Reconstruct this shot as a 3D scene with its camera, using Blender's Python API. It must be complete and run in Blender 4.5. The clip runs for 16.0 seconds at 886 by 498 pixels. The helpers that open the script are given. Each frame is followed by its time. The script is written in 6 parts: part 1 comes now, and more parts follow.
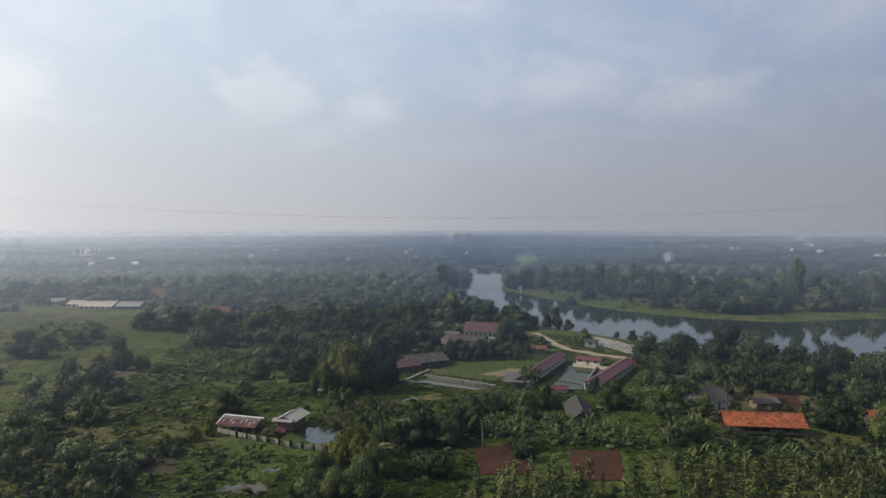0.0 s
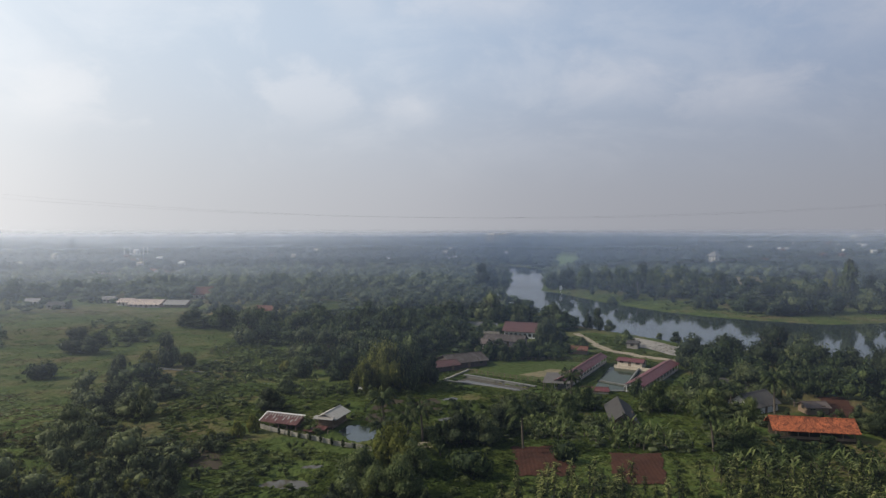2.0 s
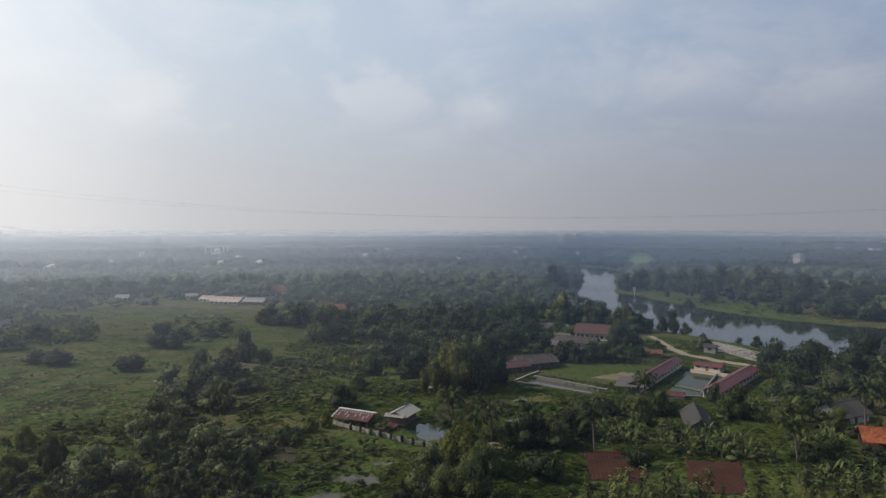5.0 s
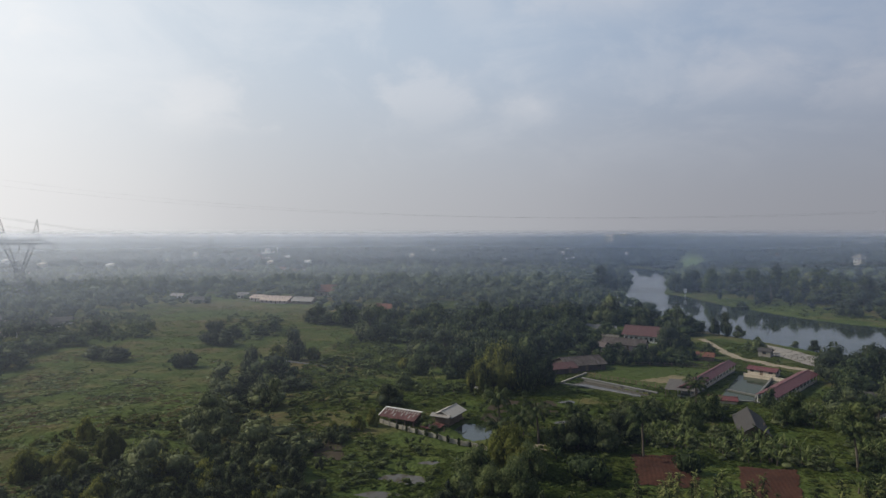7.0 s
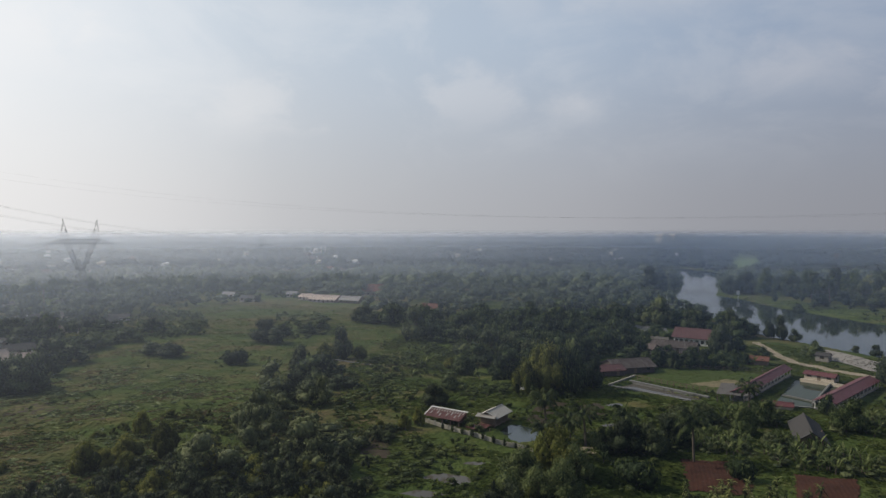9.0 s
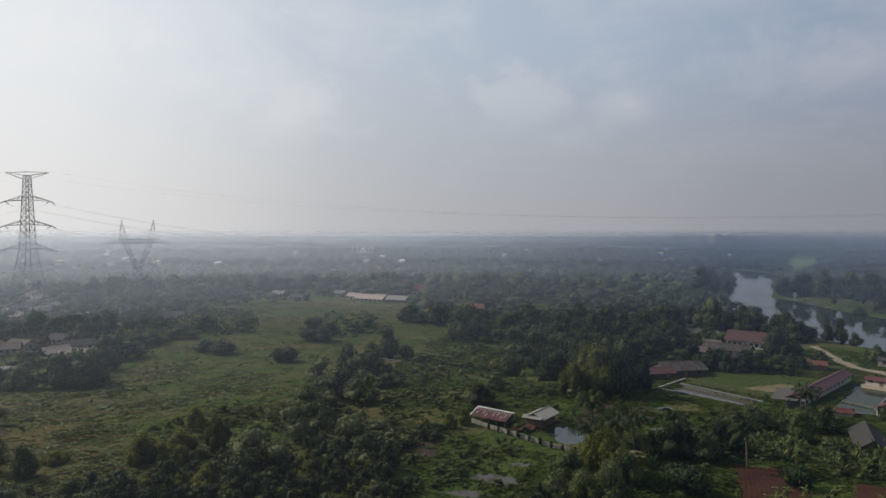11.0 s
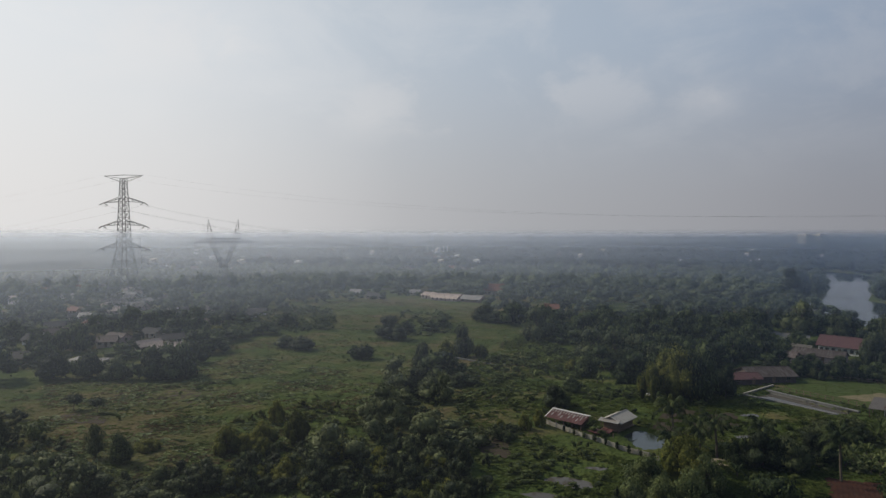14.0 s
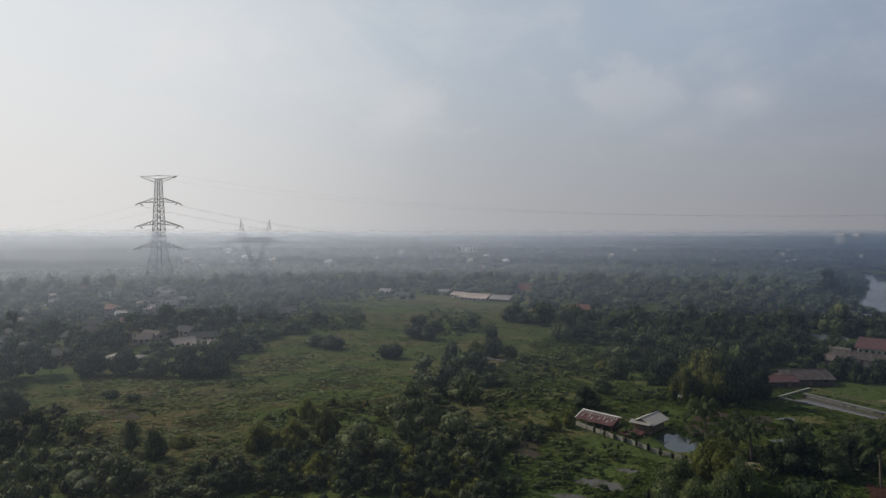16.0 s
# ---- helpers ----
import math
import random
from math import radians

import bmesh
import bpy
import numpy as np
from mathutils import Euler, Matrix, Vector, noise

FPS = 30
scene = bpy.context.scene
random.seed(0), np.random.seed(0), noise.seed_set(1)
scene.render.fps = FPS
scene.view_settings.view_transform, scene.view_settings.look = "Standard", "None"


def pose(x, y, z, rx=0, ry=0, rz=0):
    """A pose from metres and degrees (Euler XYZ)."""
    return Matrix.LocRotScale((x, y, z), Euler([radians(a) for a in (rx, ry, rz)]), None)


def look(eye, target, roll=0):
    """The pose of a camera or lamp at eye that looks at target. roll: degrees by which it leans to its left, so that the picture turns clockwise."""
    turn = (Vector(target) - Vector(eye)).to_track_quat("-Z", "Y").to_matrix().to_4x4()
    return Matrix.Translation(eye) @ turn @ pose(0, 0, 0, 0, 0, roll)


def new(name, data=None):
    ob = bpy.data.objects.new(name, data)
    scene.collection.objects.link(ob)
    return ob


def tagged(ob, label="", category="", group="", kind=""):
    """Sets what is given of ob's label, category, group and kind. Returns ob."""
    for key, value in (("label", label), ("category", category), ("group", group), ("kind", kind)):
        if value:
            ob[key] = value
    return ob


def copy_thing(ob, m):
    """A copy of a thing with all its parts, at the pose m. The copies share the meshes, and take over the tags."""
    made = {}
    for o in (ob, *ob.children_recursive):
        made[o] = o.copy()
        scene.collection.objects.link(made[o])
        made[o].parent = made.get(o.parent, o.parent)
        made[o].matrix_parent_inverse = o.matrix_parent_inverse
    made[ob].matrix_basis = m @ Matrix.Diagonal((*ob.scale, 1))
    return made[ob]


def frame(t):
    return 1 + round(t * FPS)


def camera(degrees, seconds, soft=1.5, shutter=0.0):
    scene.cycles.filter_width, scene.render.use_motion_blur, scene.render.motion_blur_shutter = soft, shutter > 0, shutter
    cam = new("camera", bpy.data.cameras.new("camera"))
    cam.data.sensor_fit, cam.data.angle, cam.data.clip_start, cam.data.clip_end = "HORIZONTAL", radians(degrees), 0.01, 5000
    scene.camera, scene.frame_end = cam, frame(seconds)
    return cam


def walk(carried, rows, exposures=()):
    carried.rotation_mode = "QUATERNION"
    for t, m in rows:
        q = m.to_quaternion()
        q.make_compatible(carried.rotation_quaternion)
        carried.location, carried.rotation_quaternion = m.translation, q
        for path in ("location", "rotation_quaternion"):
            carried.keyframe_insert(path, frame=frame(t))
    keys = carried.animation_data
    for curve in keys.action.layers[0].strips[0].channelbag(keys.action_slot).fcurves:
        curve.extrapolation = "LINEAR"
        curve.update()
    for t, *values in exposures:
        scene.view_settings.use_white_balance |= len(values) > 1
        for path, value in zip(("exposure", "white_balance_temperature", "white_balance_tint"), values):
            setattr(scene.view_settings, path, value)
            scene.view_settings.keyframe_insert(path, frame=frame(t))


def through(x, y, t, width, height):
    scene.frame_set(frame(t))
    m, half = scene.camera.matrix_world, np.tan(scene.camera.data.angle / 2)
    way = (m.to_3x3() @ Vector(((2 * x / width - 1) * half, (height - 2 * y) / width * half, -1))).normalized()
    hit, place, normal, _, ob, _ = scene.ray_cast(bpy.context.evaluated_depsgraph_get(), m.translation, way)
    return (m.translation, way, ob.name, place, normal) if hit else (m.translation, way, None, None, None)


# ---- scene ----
# ---------------------------------------------------------------- camera: a drone that hovers and turns slowly to its left
cam = camera(66.0, 16.0, 1.4)
EYE = 42.0
TURNS = [  # seconds, yaw, pitch, roll
    (0.0, 0.0, -1.31, 0.05), (0.5, 0.47, -1.31, 0.05), (1.0, 1.41, -1.32, 0.06), (1.5, 2.36, -1.32, 0.08),
    (2.0, 3.32, -1.32, 0.09), (2.5, 4.27, -1.32, 0.1), (3.0, 5.26, -1.31, 0.1), (3.5, 6.23, -1.31, 0.1),
    (4.0, 7.21, -1.31, 0.08), (6.5, 12.14, -1.29, 0.02), (7.0, 13.08, -1.28, 0.03), (7.5, 14.03, -1.28, 0.02),
    (8.0, 15.0, -1.27, 0.01), (8.5, 15.96, -1.27, 0.0), (9.0, 16.94, -1.27, -0.02), (11.5, 22.01, -1.28, -0.05),
    (12.0, 23.3, -1.28, -0.06), (12.5, 24.49, -1.28, -0.07), (13.0, 25.52, -1.29, -0.06), (13.5, 26.36, -1.3, -0.06),
    (14.0, 27.1, -1.31, -0.06), (14.5, 27.81, -1.32, -0.06), (15.0, 28.53, -1.33, -0.06), (15.5, 29.2, -1.34, -0.06),
    (16.0, 29.56, -1.34, -0.07),
]
STOPS = [(0.0, 0.04), (4.0, -0.09), (9.0, -0.28), (16.0, -0.55)]
walk(cam, [(t, pose(0, 0, EYE, 90 + p, r, a)) for t, a, p, r in TURNS], STOPS)

# ---------------------------------------------------------------- sky and sun: hazy morning, the sun to the left
SUN_LEFT, SUN_UP = 88.0, 38.0  # degrees to the left of +y, degrees above the horizon
sx, sy, sz = -math.sin(radians(SUN_LEFT)) * math.cos(radians(SUN_UP)), math.cos(radians(SUN_LEFT)) * math.cos(radians(SUN_UP)), math.sin(radians(SUN_UP))
sun = new("sun", bpy.data.lights.new("sun", "SUN"))
sun.data.energy, sun.data.angle, sun.data.color = 4.6, radians(3.0), (1.0, 0.90, 0.75)
sun.matrix_basis = look((sx * 900, sy * 900, sz * 900), (0, 0, 0))


class Nodes:
    """A node tree that is written in short calls; sockets are passed as (node, output) or as values."""

    def __init__(self, tree):
        self.tree = tree
        tree.nodes.clear()

    def put(self, kind, out=0, settings=(), **ins):
        n = self.tree.nodes.new(kind)
        s = dict(settings)
        if "operation" in s:
            n.operation = s["operation"]
        if "use_clamp" in s:
            n.use_clamp = s["use_clamp"]
        if "data_type" in s:
            n.data_type = s["data_type"]
        if "interpolation_type" in s:
            n.interpolation_type = s["interpolation_type"]
        if "bands_direction" in s:
            n.bands_direction = s["bands_direction"]
        for k, v in ins.items():
            s = n.inputs[int(k[1:])] if k[0] == "i" and k[1:].isdigit() else n.inputs[k.replace("_", " ")]
            if isinstance(v, bpy.types.NodeSocket):
                self.tree.links.new(v, s)
            else:
                s.default_value = v
        return n.outputs[out] if len(n.outputs) else None

    def maths(self, op, a, b=0.0, clamp=False):
        return self.put("ShaderNodeMath", 0, {"operation": op, "use_clamp": clamp}, i0=a, i1=b)

    def mix(self, fac, a, b):
        return self.put("ShaderNodeMix", 2, {"data_type": "RGBA"}, i0=fac, i6=a, i7=b)

    def ramp(self, fac, *stops):
        n = self.tree.nodes.new("ShaderNodeValToRGB")
        self.tree.links.new(fac, n.inputs[0])
        while len(n.color_ramp.elements) < len(stops):
            n.color_ramp.elements.new(0.5)
        for e, (at, c) in zip(n.color_ramp.elements, stops):
            e.position = at
            e.color = (*c, 1) if isinstance(c, tuple) else (c, c, c, 1)
        n.color_ramp.interpolation = "CARDINAL" if len(stops) > 4 else "LINEAR"
        return n.outputs[0]

    def noise(self, vector, scale, detail=4.0, rough=0.55, distortion=0.0):
        return self.put("ShaderNodeTexNoise", 0, {}, Vector=vector, Scale=scale, Detail=detail, Roughness=rough, Distortion=distortion)


world = bpy.data.worlds.new("hazy_sky")
scene.world = world
world.use_nodes = True
k = Nodes(world.node_tree)
ray_way = k.put("ShaderNodeTexCoord", 0)
up = k.put("ShaderNodeSeparateXYZ", 2, {}, i0=ray_way)
clear = k.put("ShaderNodeTexSky")
clear.node.sky_type, clear.node.sun_disc = "NISHITA", False
clear.node.sun_elevation, clear.node.sun_rotation = radians(SUN_UP), radians(-SUN_LEFT)
clear.node.air_density, clear.node.dust_density = 1.5, 4.0
GLOW_LEFT = 76.0  # the brightest cloud veil hangs a little ahead of the sun
# the haze whitens the sky towards the horizon and round the sun
level = k.put("ShaderNodeVectorMath", 1, {"operation": "DOT_PRODUCT"}, i0=ray_way, i1=(-math.sin(radians(GLOW_LEFT)), math.cos(radians(GLOW_LEFT)), 0.0))
towards = k.put("ShaderNodeMapRange", 0, {}, i0=level, i1=-0.65, i2=1.0)
veil = k.ramp(towards, (0.0, (0.174, 0.179, 0.205)), (0.2, (0.206, 0.213, 0.242)), (0.55, (0.295, 0.302, 0.330)), (0.82, (0.465, 0.470, 0.486)), (1.0, (0.77, 0.76, 0.755)))
high = k.ramp(towards, (0.0, (0.160, 0.203, 0.292)), (0.2, (0.192, 0.242, 0.342)), (0.55, (0.305, 0.368, 0.465)), (0.82, (0.485, 0.540, 0.605)), (1.0, (0.79, 0.81, 0.83)))
lift = k.put("ShaderNodeMapRange", 0, {"interpolation_type": "SMOOTHSTEP"}, i0=up, i1=0.0, i2=0.30)
haze = k.mix(lift, veil, high)
# soft heaps of cloud, flattened towards the horizon
flattened = k.put("ShaderNodeVectorMath", 0, {"operation": "MULTIPLY"}, i0=ray_way, i1=(1.0, 1.0, 1.7))
puffs, wisps = k.noise(flattened, 11.0, 8.0, 0.62, 0.3), k.noise(flattened, 5.0, 6.0, 0.6, 0.6)
drift = k.maths("ADD", k.maths("MULTIPLY", k.maths("SUBTRACT", puffs, 0.5), 3.4), k.maths("MULTIPLY", k.maths("SUBTRACT", wisps, 0.5), 1.6))
# thin uneven veils between the heaps
sheer = k.put("ShaderNodeMapRange", 0, {"interpolation_type": "SMOOTHSTEP"}, i0=k.maths("ADD", wisps, k.maths("MULTIPLY", k.maths("SUBTRACT", puffs, 0.5), 0.3)), i1=0.42, i2=0.70, i3=0.0, i4=0.20)
haze = k.mix(k.maths("MULTIPLY", sheer, k.put("ShaderNodeMapRange", 0, {"interpolation_type": "SMOOTHSTEP"}, i0=up, i1=0.04, i2=0.22)), haze, k.mix(towards, (0.29, 0.295, 0.33, 1), (0.82, 0.815, 0.815, 1)))
cover = None
for az, el, wide, tall, thick in ((-49, 13.6, 6.2, 3.6, 0.75), (-33.5, 9.6, 4.2, 3.0, 0.6), (-14.5, 10.4, 3.6, 2.6, 0.55), (-5.5, 10.3, 2.8, 1.7, 0.6), (11.0, 11.6, 4.8, 2.2, 0.6),
                                  (20.5, 10.4, 4.6, 2.4, 0.6), (1.0, 18.2, 8.0, 2.4, 0.6), (31.0, 15.8, 7.5, 3.8, 0.75), (-10.5, 18.0, 2.6, 2.4, 0.35), (-75, 16, 8, 4, 0.7), (60, 14, 8, 4, 0.5), (100, 18, 12, 5, 0.5), (170, 16, 14, 5, 0.5), (-130, 20, 12, 5, 0.6)):
    a_, e_ = radians(az), radians(el)
    across = k.put("ShaderNodeVectorMath", 1, {"operation": "DOT_PRODUCT"}, i0=ray_way, i1=(math.cos(a_), -math.sin(a_), 0.0))
    ahead = k.put("ShaderNodeVectorMath", 1, {"operation": "DOT_PRODUCT"}, i0=ray_way, i1=(math.sin(a_), math.cos(a_), 0.0))
    v_ = k.maths("DIVIDE", k.maths("SUBTRACT", up, math.sin(e_)), math.sin(radians(tall)))
    u_ = k.maths("DIVIDE", across, math.sin(radians(wide)))
    far_ = k.maths("ADD", k.maths("SQRT", k.maths("ADD", k.maths("MULTIPLY", u_, u_), k.maths("MULTIPLY", v_, v_))), drift)
    body = k.put("ShaderNodeMapRange", 0, {"interpolation_type": "SMOOTHSTEP"}, i0=far_, i1=1.35, i2=0.2)
    foot = k.put("ShaderNodeMapRange", 0, {"interpolation_type": "SMOOTHSTEP"}, i0=v_, i1=-1.3, i2=0.5, i3=0.0, i4=0.42 * thick)
    one = k.maths("MULTIPLY", k.maths("MULTIPLY", body, foot), k.maths("GREATER_THAN", ahead, 0.0))
    cover = one if cover is None else k.maths("MAXIMUM", cover, one)
haze = k.mix(cover, haze, k.mix(towards, (0.345, 0.335, 0.365, 1), (0.84, 0.81, 0.79, 1)))
clear_light = k.put("ShaderNodeBackground", 0, {}, i0=clear, i1=0.05)
haze_light = k.put("ShaderNodeBackground", 0, {}, i0=haze, i1=1.55)
k.put("ShaderNodeOutputWorld", 0, {}, Surface=k.put("ShaderNodeMixShader", 0, {}, i0=0.92, i1=clear_light, i2=haze_light))

# ---------------------------------------------------------------- materials
def surface(name, rough=0.8, metal=0.0):
    """A material with its node writer, object-free world position and a Principled shader to fill."""
    m = bpy.data.materials.new(name)
    m.use_nodes = True
    n = Nodes(m.node_tree)
    at = n.put("ShaderNodeNewGeometry", 0)
    shader = n.tree.nodes.new("ShaderNodeBsdfPrincipled")
    shader.inputs["Roughness"].default_value, shader.inputs["Metallic"].default_value = rough, metal
    n.shader, n.at = shader, at
    n.end = n.put("ShaderNodeOutputMaterial", 0, {}, Surface=shader.outputs[0])
    n.exit = n.tree.nodes[-1]
    return m, n


def colour(n, socket):
    n.tree.links.new(socket, n.shader.inputs["Base Color"])


def relief(n, height, strength, metres):
    b = n.put("ShaderNodeBump", 0, {}, Strength=strength, Distance=metres, Height=height)
    n.tree.links.new(b, n.shader.inputs["Normal"])


def weathered(name, base, dark, scale, rough=0.8, metal=0.0, stain=0.5, fine=12.0):
    """Plain stuff with stains at a large and a fine scale."""
    m, n = surface(name, rough, metal)
    big = n.put("ShaderNodeMapRange", 0, {}, i0=n.noise(n.at, scale, 5), i1=0.38, i2=0.68)
    small = n.noise(n.at, scale * fine, 3)
    c = n.mix(n.maths("MULTIPLY", big, stain), (*base, 1), (*dark, 1))
    c = n.mix(n.maths("MULTIPLY", small, 0.35), c, (*dark, 1))
    c = n.mix(n.maths("MULTIPLY", n.put("ShaderNodeObjectInfo", 5), 0.18), c, (*dark, 1))
    colour(n, c)
    if rough > 0.7:
        n.shader.inputs["Specular IOR Level"].default_value = 0.12
    relief(n, small, 0.3, 0.03)
    return m


def leafy(name, low, mid, high, patch=0.09, rough=0.6, through=0.3, single=0.45, gloss=0.12):
    """Foliage: each leaf clump and each stand of trees differs; some light comes through the leaves."""
    m, n = surface(name, rough)
    leaf = n.put("ShaderNodeNewGeometry", 8)
    stand = n.noise(n.at, patch, 2)
    each = n.put("ShaderNodeObjectInfo", 5)
    f = n.maths("ADD", n.maths("MULTIPLY", leaf, single), n.maths("MULTIPLY", stand, 0.95 - single))
    f = n.maths("ADD", f, n.maths("MULTIPLY", n.maths("SUBTRACT", each, 0.5), 0.5))
    spray = n.noise(n.at, 1.3, 4, 0.65)
    f = n.maths("ADD", f, n.maths("MULTIPLY", n.maths("SUBTRACT", spray, 0.5), 0.7))
    relief(n, spray, 1.0, 0.9)
    c = n.ramp(f, (0.22, tuple(0.7 * v for v in low)), (0.5, tuple(0.82 * v for v in mid)), (0.82, tuple(0.98 * v for v in high)))
    colour(n, c)
    n.shader.inputs["Specular IOR Level"].default_value = gloss
    back = n.put("ShaderNodeBsdfTranslucent", 0, {}, Color=c)
    both = n.put("ShaderNodeMixShader", 0, {}, i0=through, i1=n.shader.outputs[0], i2=back)
    n.tree.links.new(both, n.exit.inputs[0])
    return m


def ground_stuff():
    m, n = surface("grass_and_soil", 1.0)
    n.shader.inputs["Specular IOR Level"].default_value = 0.05
    wide, mid, fine = n.noise(n.at, 0.018, 4), n.noise(n.at, 0.09, 5, 0.6), n.noise(n.at, 0.9, 4, 0.65)
    green = n.ramp(mid, (0.3, (0.033, 0.051, 0.013)), (0.5, (0.050, 0.069, 0.017)), (0.7, (0.076, 0.087, 0.024)))
    west = n.put("ShaderNodeMapRange", 0, {}, i0=n.put("ShaderNodeSeparateXYZ", 0, {}, i0=n.at), i1=-80.0, i2=-170.0, i3=0.0, i4=0.035)
    dry = n.put("ShaderNodeMapRange", 0, {}, i0=n.maths("ADD", west, n.maths("ADD", n.maths("MULTIPLY", wide, 0.6), n.maths("MULTIPLY", mid, 0.4))), i1=0.49, i2=0.62)
    c = n.mix(n.maths("MULTIPLY", dry, 0.7), green, (0.105, 0.073, 0.042, 1))
    c = n.mix(n.put("ShaderNodeMapRange", 0, {}, i0=fine, i1=0.45, i2=0.75, i3=0.0, i4=0.3), c, (0.036, 0.048, 0.018, 1))
    colour(n, c)
    lumps = n.noise(n.at, 0.42, 3, 0.6)
    relief(n, n.maths("ADD", n.maths("MULTIPLY", fine, 0.6), n.maths("MULTIPLY", lumps, 1.8)), 0.8, 0.9)
    return m


def water_stuff(name, deep, ripple, sheen=0.5):
    """Still water; a scummy surface has less sheen."""
    m, n = surface(name, 0.04)
    n.shader.inputs["Specular IOR Level"].default_value = sheen
    n.shader.inputs["IOR"].default_value = 1.33
    colour(n, n.mix(n.noise(n.at, 0.05, 3), (*deep, 1), (*[1.5 * v for v in deep], 1)))
    long = n.put("ShaderNodeVectorMath", 0, {"operation": "MULTIPLY"}, i0=n.at, i1=(1.0, 0.5, 1.0))
    relief(n, n.noise(long, 0.9, 3), ripple, 0.03)
    return m


def sheet_stuff(name, base, rust, amount, ribs=8.0, rough=0.55, metal=0.0):
    """Corrugated sheets with rust in streaks, ribbed across the object's own x."""
    m, n = surface(name, rough, metal)
    own = n.put("ShaderNodeTexCoord", 3)
    streak = n.put("ShaderNodeVectorMath", 0, {"operation": "MULTIPLY"}, i0=own, i1=(1.3, 0.35, 0.35))
    f = n.put("ShaderNodeMapRange", 0, {}, i0=n.noise(streak, 1.4, 6, 0.65), i1=0.62 - 0.3 * amount, i2=0.75 - 0.2 * amount)
    c = n.mix(n.maths("MULTIPLY", f, min(1.0, 0.3 + amount)), (*base, 1), (*rust, 1))
    c = n.mix(n.maths("MULTIPLY", n.noise(own, 5.0, 3), 0.35), c, (*[0.4 * v for v in base], 1))
    colour(n, c)
    n.shader.inputs["Specular IOR Level"].default_value = 0.2
    wave = n.put("ShaderNodeTexWave", 0, {"bands_direction": "X"}, Vector=own, Scale=ribs / 6.0)
    relief(n, wave, 0.35, 0.04)
    return m


def tile_stuff(name, base, dark, rows=3.0):
    """Clay tiles: rows and columns in the relief, single tiles that differ, moss and soot in patches."""
    m, n = surface(name, 0.85)
    own = n.put("ShaderNodeTexCoord", 3)
    tile = n.put("ShaderNodeTexBrick", 0, {}, Vector=own, Color1=(*base, 1), Color2=(*[0.5 * v for v in base], 1), Mortar=(*dark, 1), Scale=rows, Mortar_Size=0.03)
    soot = n.put("ShaderNodeMapRange", 0, {}, i0=n.noise(own, 0.55, 6, 0.7), i1=0.44, i2=0.62)
    c = n.mix(n.maths("MULTIPLY", soot, 0.5), tile, (*dark, 1))
    speck = n.put("ShaderNodeMapRange", 0, {}, i0=n.noise(own, 1.5, 6, 0.75), i1=0.47, i2=0.6)
    c = n.mix(n.maths("MULTIPLY", speck, 0.8), c, (*dark, 1))
    colour(n, c)
    n.shader.inputs["Specular IOR Level"].default_value = 0.15
    relief(n, n.put("ShaderNodeTexWave", 0, {"bands_direction": "X"}, Vector=own, Scale=1.4), 0.5, 0.05)
    return m


